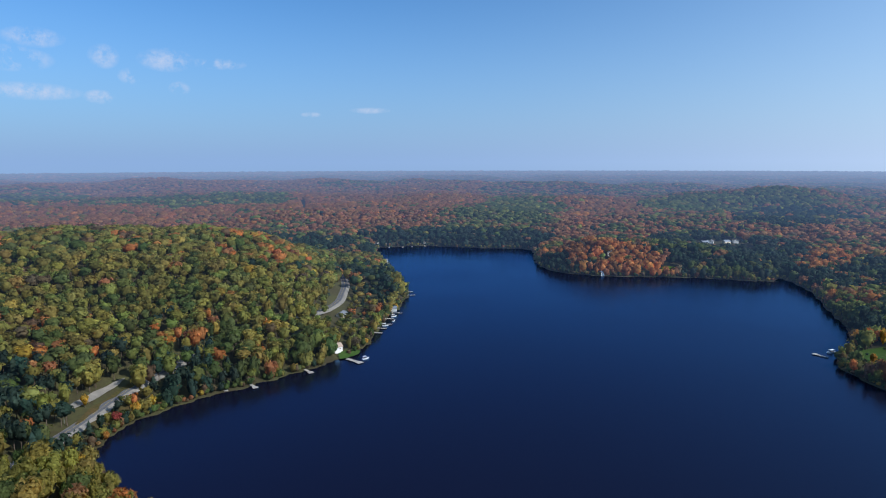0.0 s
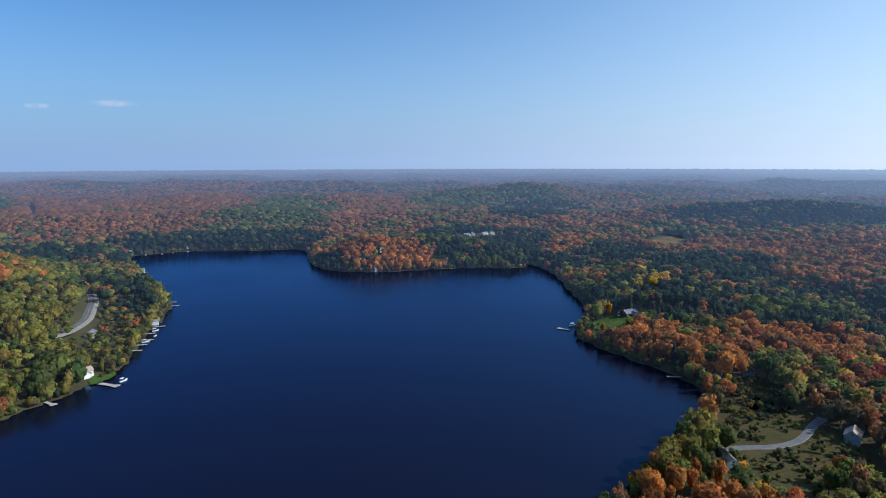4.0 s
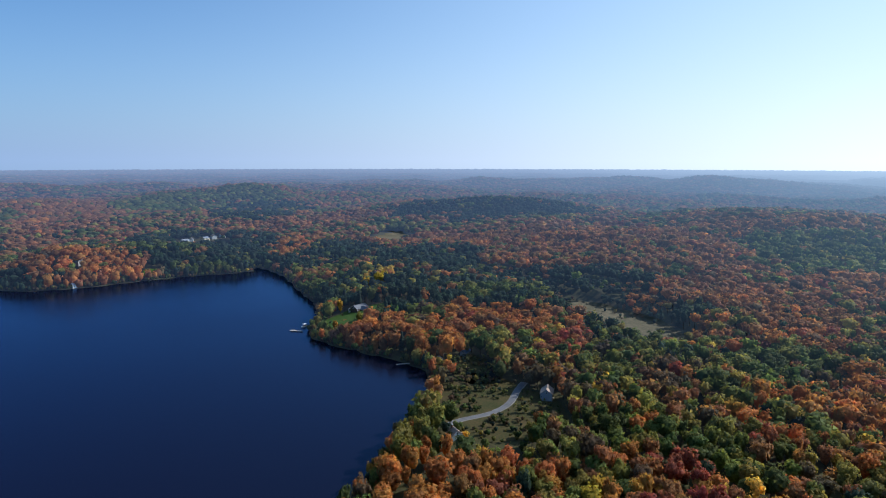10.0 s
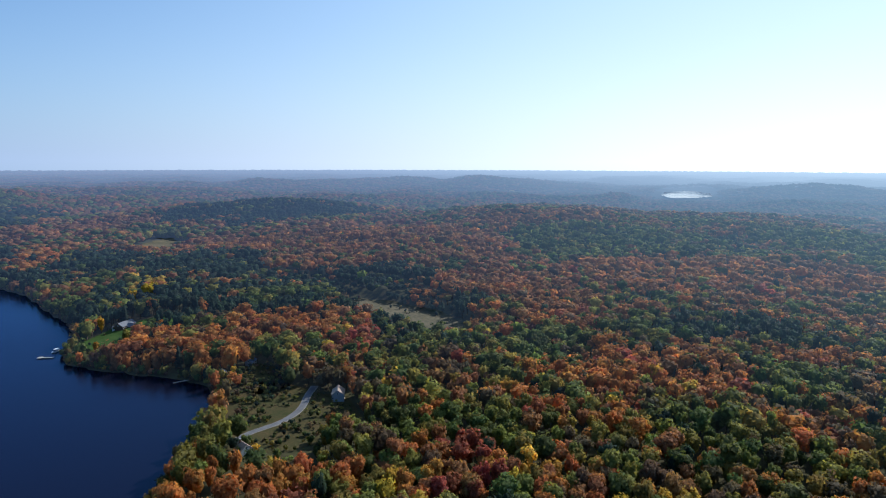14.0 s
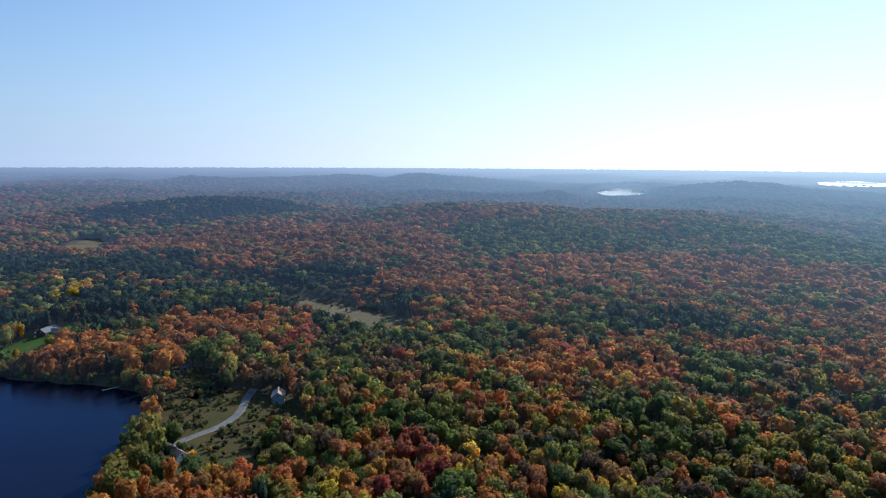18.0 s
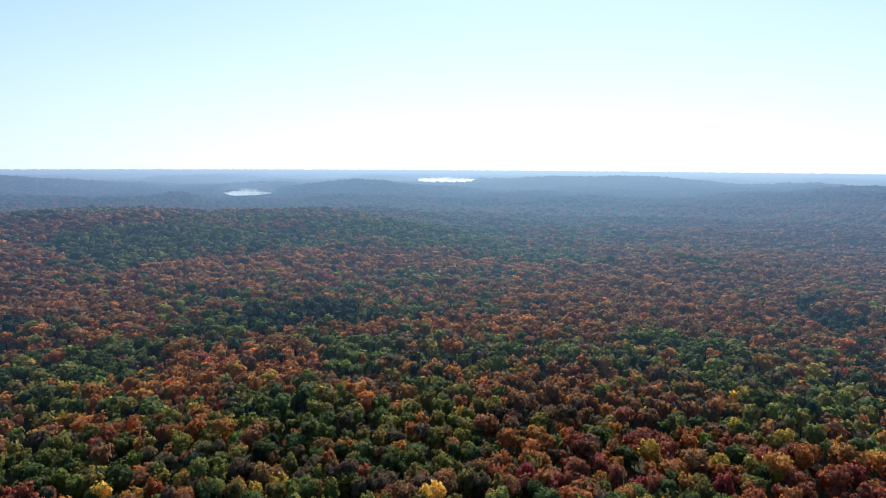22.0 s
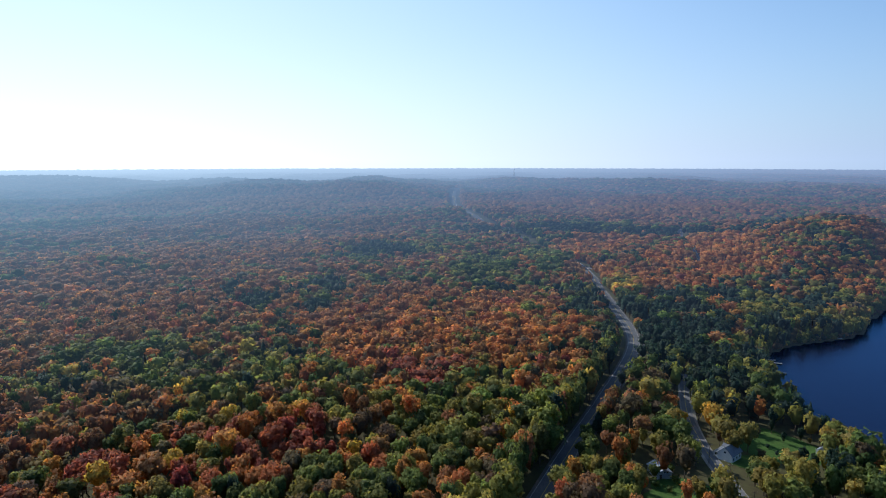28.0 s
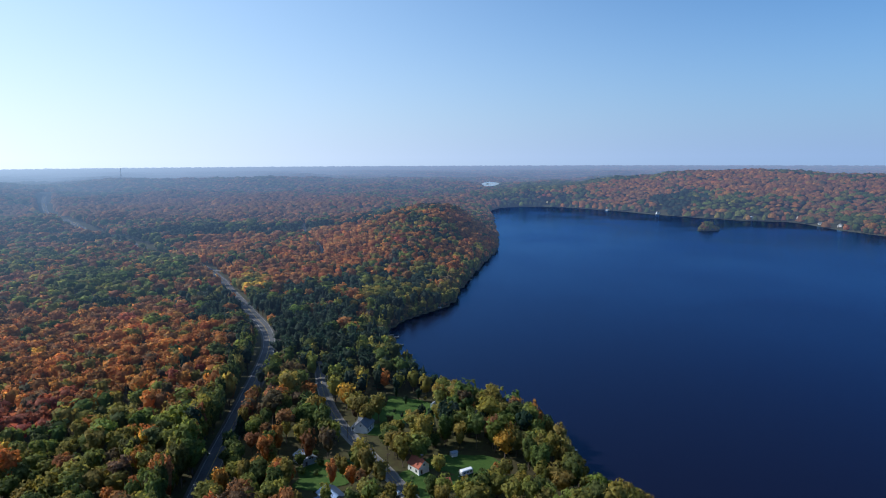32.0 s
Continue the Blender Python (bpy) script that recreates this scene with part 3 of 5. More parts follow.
def strip(line, w, z_line, skirt=0.0):
    """A ribbon of width w along a plan line, with sloped edges where skirt is given."""
    line = np.asarray(line, float)
    d = np.gradient(line, axis=0)
    nrm = np.c_[-d[:, 1], d[:, 0]] / np.linalg.norm(d, axis=1)[:, None]
    offs = [(w / 2, 0), (-w / 2, 0)] if not skirt else [(w / 2 + skirt, -1.5), (w / 2, 0), (-w / 2, 0), (-w / 2 - skirt, -1.5)]
    rows = [np.c_[line + nrm * o, z_line + dz] for o, dz in offs]
    k, n = len(offs), len(line)
    v = np.concatenate(rows)
    f = [(r * n + i, (r + 1) * n + i, (r + 1) * n + i + 1, r * n + i + 1) for r in range(k - 1) for i in range(n - 1)]
    return v, np.array(f)


def resample(line, step):
    line = np.asarray(line, float)
    s = np.r_[0, np.cumsum(np.linalg.norm(np.diff(line, axis=0), axis=1))]
    t = np.linspace(0, s[-1], max(2, int(s[-1] / step)))
    return np.c_[np.interp(t, s, line[:, 0]), np.interp(t, s, line[:, 1])]


ROAD_Z = {}


def build_road(name, material, label, centre=None, edges=False):
    line, w = ROAD_LINES[name]
    p = resample(line, 6.0)
    zs = np.max([ground(p[:, 0] + dx, p[:, 1] + dy) for dx in (-w / 2, 0, w / 2) for dy in (-w / 2, 0, w / 2)], axis=0)
    k = np.ones(7) / 7
    zs = np.maximum(np.convolve(np.pad(zs, 3, "edge"), k, "valid"), zs) + 0.25
    root = tagged(new(name), label, "road", kind="structure")
    for nm, ww, mt, dz, sk in [("roadbed", w + min(1.6, w * 0.18), M_SHOULDER if name == "highway" else M_GRAVEL, -0.05, 3.0), ("pavement_surface", w, material, 0.02, 0)]:
        v, f = strip(p, ww, zs + dz, sk)
        me = array_mesh(nm, v, f)
        me.materials.append(mt)
        if me.polygons[0].normal.z < 0:
            me.flip_normals()
        new(nm, me).parent = root
    lines = ([("centre_line", 0, M_YELLOW)] if centre else []) + ([("edge_line", w / 2 - 0.5, M_PAINT), ("edge_line", 0.5 - w / 2, M_PAINT)] if edges else [])
    d = np.gradient(p, axis=0)
    nrm = np.c_[-d[:, 1], d[:, 0]] / np.linalg.norm(d, axis=1)[:, None]
    for nm, off, mt in lines:
        v, f = strip(p + nrm * off, 0.15, zs + 0.035)
        me = array_mesh(nm, v, f)
        me.materials.append(mt)
        if me.polygons[0].normal.z < 0:
            me.flip_normals()
        new(nm, me).parent = root
    ROAD_Z[name] = (p, zs)


build_road("lake_road", M_ROAD, "grey two-lane asphalt road along the lake", True)
build_road("highway", M_HIGHWAY, "grey two-lane highway with gravel shoulders through the woods", True, True)
build_road("shore_road", M_ROAD, "narrow asphalt road along the wooded hill", True)
build_road("gravel_driveway", M_DRIVE, "pale gravel driveway curving through the meadow")
draped("meadow", (268, 222), 52, 38, 60, M_MEADOW, "dry brown meadow with tufts of weeds", seed=3)
draped("meadow", (310, 272), 30, 16, 50, M_MEADOW, "dry brown meadow beside the driveway", seed=4)
draped("lawn", (328, 440), 36, 19, 15, M_LAWN, "bright mown lawn sloping to the lake", seed=5)
draped("lawn", (368, 424), 26, 18, -50, M_LAWN, "bright mown lawn behind the dark house", seed=6)
draped("lawn", (-20, -337), 25, 18, -35, M_LAWN, "bright mown lawn between road and lake", seed=7)
draped("lawn", (-46, -268), 19, 10, -15, M_LAWN, "bright mown lawn below the red-roofed house", seed=8)
draped("lawn", (16, -268), 13, 13, 0, M_LAWN, "mown lawn round two houses by the road", seed=9)
draped("lawn", (-10, -312), 11, 9, 0, M_LAWN, "mown grass round the white two-storey house", seed=13)
draped("lawn", (-22, -254), 10, 13, 0, M_LAWN, "mown grass beside the red-roofed house", seed=14)
draped("lawn", (20, -262), 11, 9, 0, M_LAWN, "mown grass between two low houses", seed=15)
draped("lawn", (-43, -253), 14, 7, 0, M_LAWN, "mown grass round the camping trailer", seed=16)
draped("pull_off", (-208, 356), 3.2, 22, -14, M_GRAVEL, "pale gravel pull-off beside the lake road", seed=17, category="pavement")
draped("lawn", (-72, 458), 11, 6, 60, M_LAWN, "small lawn running down to the lake", seed=10)
draped("lawn", (297, 800), 14, 11, 0, M_LAWN, "small pale lawn on the wooded point", seed=11)
draped("verge", (-192, 345), 10, 34, 0, M_MEADOW, "dry grass verge beside the lake road", seed=12)
for c_p, a_p, b_p, t_p, z_p in PONDS:
    sheet("far_lake", oval(c_p, a_p * 1.04, b_p * 1.04, t_p, 48, 0.06, 31), z_p, M_CALM, "bright distant lake among hazy hills")
for i_m, (c_m, a_m, b_m, t_m) in enumerate(MARSHES):
    draped("marsh", c_m, a_m, b_m, t_m, M_MARSH, "pale marsh grass in a wooded hollow", seed=20 + i_m)


# ---- forest ----
GOLD = 1.61803
ICO_V = np.array([(-1, GOLD, 0), (1, GOLD, 0), (-1, -GOLD, 0), (1, -GOLD, 0), (0, -1, GOLD), (0, 1, GOLD), (0, -1, -GOLD), (0, 1, -GOLD), (GOLD, 0, -1), (GOLD, 0, 1),
                  (-GOLD, 0, -1), (-GOLD, 0, 1)]) / 1.902
ICO_F = np.array([(0, 11, 5), (0, 5, 1), (0, 1, 7), (0, 7, 10), (0, 10, 11), (1, 5, 9), (5, 11, 4), (11, 10, 2), (10, 7, 6), (7, 1, 8),
                  (3, 9, 4), (3, 4, 2), (3, 2, 6), (3, 6, 8), (3, 8, 9), (4, 9, 5), (2, 4, 11), (6, 2, 10), (8, 6, 7), (9, 8, 1)])


def merge(parts):
    """Joins (corners, triangles, normals)."""
    v, f, nn, n = [], [], [], 0
    for pv, pf, pn in parts:
        v.append(pv), f.append(pf + n), nn.append(pn)
        n += len(pv)
    return np.concatenate(v), np.concatenate(f), np.concatenate(nn)


def unit(v):
    return v / np.linalg.norm(v, axis=-1, keepdims=True)


STRETCH = np.array((1, 1, 3.4))  # a template's height against its width, in metres


def blob(rng, c, r, jitter=0.28):
    q = rng.normal(size=(3, 3))
    q, _ = np.linalg.qr(q)
    d = ICO_V @ q
    f = ICO_F if np.linalg.det(q) > 0 else ICO_F[:, ::-1]
    return d * (1 + rng.uniform(-jitter, jitter, (12, 1))) * np.array(r) + c, f, d


def crown(seed, lobes, leaves, size=0.16, core=0.62, domes=0):
    """A leafy crown of several rounded lobes, about 1 wide either way and standing between 0.3 and 1 of the height."""
    rng = np.random.RandomState(seed)
    parts = [blob(rng, (0, 0, 0.64), (core, core, 0.27), 0.16)]
    cs, rs = [np.array((0, 0, 0.71)), np.array((0, 0, 0.57))], [np.array((0.74, 0.74, 0.26)), np.array((0.82, 0.82, 0.22))]
    for i in range(lobes):
        a, k = i * 2.4 + rng.uniform(-0.5, 0.5), rng.uniform(0.34, 0.66)
        c = np.array((k * math.cos(a), k * math.sin(a), 0.94 - 0.34 * k + rng.uniform(-0.09, 0.05)))
        r = rng.uniform(0.28, 0.42)
        cs.append(c), rs.append(np.array((r, r, r * 0.34)))
        if i < domes:
            parts.append(blob(rng, c, (r * 0.84, r * 0.84, r * 0.27), 0.12))
    cs, rs = np.array(cs), np.array(rs)
    k = rng.randint(len(cs), size=leaves)
    d = rng.normal(size=(leaves, 3))
    d[:, 2] = np.where(rng.uniform(size=leaves) < 0.75, np.abs(d[:, 2]), d[:, 2])
    d = unit(d)
    p = cs[k] + d * rs[k] * rng.uniform(0.84, 1.10, (leaves, 1))
    # each spray of leaves is a ragged triangle lying roughly along the crown's surface
    u = unit(np.cross(d, rng.normal(size=(leaves, 3))))
    w = np.cross(d, u) + d * rng.normal(0, 0.35, (leaves, 1))
    u = u + d * rng.normal(0, 0.35, (leaves, 1))
    g = size * rng.uniform(0.7, 1.4, (leaves, 1)) / STRETCH
    tri = np.stack([p + u * g, p - u * g * 0.6 + w * g * 0.9, p - u * g * 0.6 - w * g * 0.9], 1).reshape(-1, 3)
    out = unit((p - (0, 0, 0.55)) * STRETCH)
    nrm = unit(0.75 * d + 0.45 * out + rng.normal(0, 0.16, (leaves, 3)))
    parts.append((tri, np.arange(leaves * 3).reshape(-1, 3), np.repeat(nrm, 3, 0)))
    return merge(parts)


def dome(seed, sides=4):
    rng = np.random.RandomState(seed)
    a = np.arange(sides) * 6.2832 / sides
    up = np.c_[np.cos(a) * 0.75, np.sin(a) * 0.75, np.full(sides, 0.82)] * rng.uniform(0.8, 1.15, (sides, 1)) ** (1, 1, 0.5)
    lo = np.c_[np.cos(a + 0.6), np.sin(a + 0.6), np.full(sides, 0.5)] * rng.uniform(0.85, 1.15, (sides, 1)) ** (1, 1, 0)
    v = np.vstack([[(rng.uniform(-0.2, 0.2), rng.uniform(-0.2, 0.2), 1.0)], up, lo])
    f = []
    for i in range(sides):
        j = (i + 1) % sides
        f += [(0, 1 + i, 1 + j), (1 + i, 1 + sides + i, 1 + j), (1 + j, 1 + sides + i, 1 + sides + j)]
    return v, np.array(f), unit((v - (0, 0, 0.5)) * STRETCH * (1, 1, 0.8) + (0, 0, 0.6))


def conifer(seed, layers, points):
    """A spire of drooping branch whorls, each a ragged star."""
    rng = np.random.RandomState(seed)
    parts = []
    for i in range(layers):
        t = i / layers
        r, z1, z0 = (1 - t) ** 0.7 * 1.0 + 0.06, min(1.0, t * 0.82 + 0.3), t * 0.82 + 0.1
        n = points * 2
        a = np.arange(n) * 6.2832 / n + rng.uniform(0, 6)
        k = np.where(np.arange(n) % 2 == 0, 1.0, 0.55) * rng.uniform(0.8, 1.15, n)
        v = np.vstack([[(0, 0, z1)], np.c_[np.cos(a) * r * k, np.sin(a) * r * k, np.full(n, z0) + rng.uniform(-0.02, 0.03, n)]])
        f = np.array([(0, 1 + q, 1 + (q + 1) % n) for q in range(n)])
        nr = np.vstack([[(0, 0, 1)], np.c_[np.cos(a), np.sin(a), np.full(n, 0.45)]])
        parts.append((v, f, unit(nr)))
    return merge(parts)


PALETTE = np.array([(0.082, 0.106, 0.032), (0.195, 0.170, 0.042), (0.400, 0.275, 0.045), (0.345, 0.150, 0.045), (0.245, 0.118, 0.052), (0.265, 0.084, 0.050),
                    (0.125, 0.088, 0.050), (0.155, 0.172, 0.044), (0.030, 0.052, 0.036)])
GREEN, OLIVE, YELLOW, ORANGE, RUST, RED, BROWN, PALE, FIR = range(9)
# stands of like trees: direction, distance, reach along and across the line of sight
OLIVE_HILL_STANDS = [(28.3, 554, 126, 151), (17.1, 582, 108, 79), (35.0, 290, 24, 16)]
FIR_STANDS_A = [(33.8, 386, 36, 35), (26.7, 426, 24, 58), (35.4, 434, 24, 24), (7.1, 734, 106, 27), (10.6, 978, 84, 53), (-0.8, 1086, 42, 108), (-6.0, 1058, 24, 48),
    (-9.9, 846, 40, 27), (-22.2, 1006, 136, 55), (-26.2, 934, 142, 51), (-29.2, 1570, 182, 85), (-35.5, 870, 86, 47), (-44.7, 826, 106, 45),
    (-29.7, 854, 40, 31), (-42.3, 582, 40, 42), (-51.2, 1342, 88, 134)]
FIR_STANDS_B = [(-54.8, 694, 34, 69), (-64.4, 574, 24, 42), (-61.1, 486, 24, 26), (-89.8, 510, 24, 32), (-91.8, 502, 24, 50), (-92.4, 510, 24, 42),
    (-135.8, 602, 46, 27), (-142.9, 618, 54, 17), (-138.7, 450, 24, 16), (-148.6, 866, 38, 31), (-142.3, 594, 46, 16), (-135.4, 602, 46, 16),
    (-167.7, 1134, 42, 154), (-179.3, 538, 44, 34), (175.6, 1086, 312, 59), (177.3, 574, 40, 26)]
ORANGE_STANDS_A = [(-15.7, 858, 40, 66), (17.0, 698, 78, 38), (23.8, 478, 24, 22), (-31.8, 970, 100, 35), (-39.8, 486, 24, 20), (-45.4, 462, 28, 17),
    (-49.8, 506, 24, 28), (-43.2, 242, 24, 18), (-49.1, 522, 24, 24), (-54.4, 498, 24, 23), (-98.9, 726, 30, 99), (-86.8, 410, 24, 48),
    (-52.2, 246, 24, 16), (-99.1, 730, 36, 166), (-103.8, 474, 24, 86), (-82.2, 394, 26, 29)]
ORANGE_STANDS_B = [(-86.7, 418, 26, 30), (-84.9, 702, 38, 76), (-149.5, 498, 70, 68), (-160.2, 482, 78, 52), (-166.7, 930, 74, 34), (176.7, 838, 94, 76),
    (-179.5, 590, 38, 16), (-168.3, 1006, 50, 55)]
RUST_STANDS_A = [(31.9, 1734, 266, 236), (21.5, 1542, 206, 182), (7.5, 1354, 74, 74), (3.3, 1830, 472, 149), (10.0, 2046, 444, 111), (-13.5, 1674, 404, 91),
    (27.8, 3130, 556, 710), (1.5, 2154, 472, 156), (-34.9, 1318, 98, 96), (-49.5, 974, 100, 133), (-60.4, 826, 90, 112), (-61.0, 834, 96, 151),
    (-68.9, 634, 50, 58), (-76.8, 542, 40, 49), (-74.0, 990, 40, 90), (-88.7, 634, 24, 86)]
RUST_STANDS_B = [(-101.5, 754, 30, 103), (-122.4, 586, 108, 122), (-136.3, 1178, 202, 214), (-117.4, 354, 32, 48), (-127.8, 742, 208, 135), (-139.2, 526, 80, 86),
    (-167.6, 1730, 308, 314), (-139.6, 1762, 198, 320), (143.2, 1874, 78, 170), (154.0, 1842, 74, 100)]
GREEN_STANDS_A = [(18.9, 434, 24, 59), (33.2, 2590, 314, 141), (24.1, 2002, 180, 145), (17.3, 2026, 168, 110), (-5.5, 1394, 144, 76), (-27.9, 1926, 66, 105),
    (-21.6, 1782, 114, 113), (-7.3, 1562, 198, 99), (-49.7, 602, 24, 55), (-77.0, 878, 30, 80), (-64.6, 438, 26, 24), (-81.6, 814, 52, 111),
    (-74.3, 446, 24, 24), (-69.1, 294, 24, 19), (-59.8, 310, 24, 16), (-104.5, 926, 162, 76)]
GREEN_STANDS_B = [(-92.2, 318, 24, 16), (-96.8, 402, 24, 22), (-81.0, 846, 40, 115), (-101.6, 906, 46, 99), (-112.0, 798, 72, 72)]
GREENS_STANDS = [(-128.1, 458, 24, 46), (-76.1, 434, 24, 16), (-96.2, 406, 24, 18), (-90.1, 318, 24, 17), (-130.9, 430, 24, 23), (-154.3, 530, 24, 16),
    (-157.5, 714, 60, 26), (-163.7, 830, 76, 23), (-178.2, 402, 32, 22), (161.3, 2050, 324, 149), (148.1, 1650, 24, 60), (-165.1, 314, 28, 16),
    (168.3, 310, 56, 25)]
RED_STANDS = [(-68.0, 266, 24, 16), (-113.7, 270, 24, 27), (-136.3, 282, 24, 31), (-125.9, 274, 24, 25), (-152.3, 370, 24, 20), (-57.2, 466, 24, 16)]
YELLOW_STANDS = [(-39.4, 682, 36, 22), (-170.3, 694, 56, 18)]
BROWN_STANDS = [(-172.5, 342, 28, 16), (-175.7, 390, 32, 21), (6.9, 558, 48, 20), (-63.6, 370, 42, 50), (-66.1, 354, 28, 32), (-102.3, 298, 32, 54),
    (-101.1, 242, 24, 33)]
# shares of the kinds in each stand, in the order above
MIXES = {"olive_hill": (0.42, 1.2, 0.02, 0.08, 0.03, 0, 0.06, 0.42, 0.03),
         "fir": (0.16, 0.05, 0, 0.03, 0.05, 0, 0.05, 0.05, 1.0),
         "orange": (0.05, 0.06, 0.05, 0.6, 0.26, 0.05, 0.05, 0.02, 0.02),
         "rust": (0.08, 0.05, 0.01, 0.2, 0.5, 0.05, 0.1, 0.02, 0.03),
         "green": (0.55, 0.16, 0.01, 0.03, 0.05, 0, 0.06, 0.36, 0.05),
         "red": (0.05, 0.07, 0.04, 0.26, 0.18, 0.9, 0.08, 0.02, 0.0),
         "yellow": (0.2, 0.45, 1.6, 0.06, 0, 0, 0, 0.45, 0),
         "brown": (0.24, 0.26, 0.06, 0.2, 0.22, 0.04, 0.4, 0.14, 0.02)}
SHORE_PINES = [(0, 1125, 60, 115), (-6, 1095, 60, 60), (-24, 935, 85, 60), (-27, 1010, 110, 70), (-33, 890, 60, 40), (-9.5, 850, 30, 26), (-44, 800, 90, 60), (-171, 560, 90, 45), (178, 640, 80, 45),
               (-174, 450, 60, 34), (6, 760, 90, 34), (9, 960, 70, 50), (-50, 1390, 120, 150), (-176, 420, 60, 40), (176, 440, 80, 50), (169, 300, 30, 26), (-40, 640, 60, 50), (-52, 600, 60, 60), (-59, 650, 50, 60), (152, 1760, 90, 60), (163, 1850, 60, 80), (-178, 560, 60, 40), (178, 1120, 40, 60)]
LAKE_MAPLES = [(175, 985, 200, 115), (-178, 850, 90, 60), (-173, 720, 40, 50), (158, 1900, 120, 160), (146, 1900, 120, 130)]
STANDS = [("fir", q) for q in SHORE_PINES] + [("orange", q) for q in LAKE_MAPLES] + [("olive_hill", q) for q in OLIVE_HILL_STANDS] + [("fir", q) for q in FIR_STANDS_A] + [("fir", q) for q in FIR_STANDS_B] + [("orange", q) for q in ORANGE_STANDS_A] + [("orange", q) for q in ORANGE_STANDS_B] + [("rust", q) for q in RUST_STANDS_A] + [("rust", q) for q in RUST_STANDS_B] + [("green", q) for q in GREEN_STANDS_A] + [("green", q) for q in GREEN_STANDS_B] + [("green", q) for q in GREENS_STANDS] + [("red", q) for q in RED_STANDS] + [("yellow", q) for q in YELLOW_STANDS] + [("brown", q) for q in BROWN_STANDS]


def kinds(x, y, s, rng):
    """The kind of each tree, by the stand it grows in."""
    r, az = np.hypot(x, y), np.degrees(np.arctan2(-x, y))
    near, far = np.array((.22, .30, .14, .20, .13, .03, .12, .24, .04)), np.array((.24, .14, .02, .12, .28, .03, .11, .13, .10))
    f = np.clip((r - 320) / 260, 0, 1)[:, None]
    w = 0.16 * (near * (1 - f) + far * f)
    w[(az > 4) & (r < 950)] = 0.3 * np.array(MIXES["olive_hill"])
    for mix, (at, d, along, across) in STANDS:
        da = radians(1) * d * ((az - at + 180) % 360 - 180)
        k = np.exp(-0.7 * (((r - d) / along) ** 2 + (da / across) ** 2) ** 2)
        w += 2.2 * k[:, None] * np.array(MIXES[mix]) / sum(MIXES[mix])
    n1, n2, n3 = waves(x, y, 120, 31), waves(x, y, 85, 32), waves(x, y, 95, 33)
    w[:, [GREEN, PALE, OLIVE]] *= np.exp(0.6 * n1 + 0.5 * f[:, 0] * waves(x, y, 330, 36))[:, None]
    w[:, [ORANGE, YELLOW]] *= np.exp(0.5 * n2)[:, None]
    w[:, FIR] *= np.exp(0.9 * n3 - 0.3 + 0.5 * f[:, 0] * waves(x, y, 420, 37))
    w[:, YELLOW] *= 0.5
    w[:, FIR] *= np.where((r < 345) & (y < 0), 0.3, 1.0)
    w[:, RED] *= 0.6 * np.exp(1.0 * waves(x, y, 50, 34))
    w[:, FIR] *= 1 + 0.5 * np.exp(-np.clip(s, 0, None) / 18)
    w = w ** np.where(r < 420, 1.25, np.where((az > 4) & (r < 950), 1.1, np.interp(r, [420, 700, 2000], [1.4, 1.7, 2.4])))[:, None]
    w /= w.sum(1)[:, None]
    # like stands with like: mostly chance, partly a slow field
    u = rng.uniform(size=len(x)) * 0.8 + 0.26 * np.tanh(waves(x, y, 42, 35)) + 0.14 * np.tanh(waves(x, y, 150, 38))
    u = (np.argsort(np.argsort(u)) + 0.5) / len(u)
    order = np.array([FIR, GREEN, PALE, OLIVE, YELLOW, ORANGE, RUST, BROWN, RED])
    return order[(np.cumsum(w[:, order], 1) < u[:, None]).sum(1).clip(0, 8)]


def colours_of(kind, x, y, rng):
    vary = np.interp(np.hypot(x, y), [500, 1500], [1.0, 0.45])[:, None]
    c = PALETTE[kind] * np.exp(rng.normal(0, 0.16, (len(kind), 1)) * vary) * np.exp(rng.normal(0, 0.06, (len(kind), 3)))
    return c


def planted(templates, pick, x, y, z, wide, tall, colour, rng, deep=None):
    """All trees of one wood as arrays (corners, triangles, colours, normals): templates turned, sized and set on the ground."""
    vs, fs, cs, ns, n = [], [], [], [], 0
    turn = rng.uniform(0, 6.2832, len(x))
    for k, (tv, tf, tn) in enumerate(templates):
        m = np.where(pick == k)[0]
        if not len(m):
            continue
        ca, sn = np.cos(turn[m])[:, None], np.sin(turn[m])[:, None]
        w, h = wide[m][:, None], tall[m][:, None]
        px = (tv[:, 0] * ca - tv[:, 1] * sn) * w + x[m][:, None]
        py = (tv[:, 0] * sn + tv[:, 1] * ca) * w + y[m][:, None]
        k = np.full((len(m), 1), 1.0) if deep is None else deep[m][:, None]  # how far the crown reaches down
        pz = (1 - (1 - tv[:, 2]) * k) * h + z[m][:, None]
        vs.append(np.stack([px, py, pz], -1).reshape(-1, 3))
        ns.append(np.stack([tn[:, 0] * ca - tn[:, 1] * sn, tn[:, 0] * sn + tn[:, 1] * ca, np.broadcast_to(tn[:, 2], px.shape)], -1).reshape(-1, 3))
        fs.append((tf[None] + (np.arange(len(m)) * len(tv))[:, None, None]).reshape(-1, 3) + n)
        cs.append(np.repeat(colour[m], len(tv), 0))
        n += len(m) * len(tv)
    return np.concatenate(vs), np.concatenate(fs), np.concatenate(cs), np.concatenate(ns)


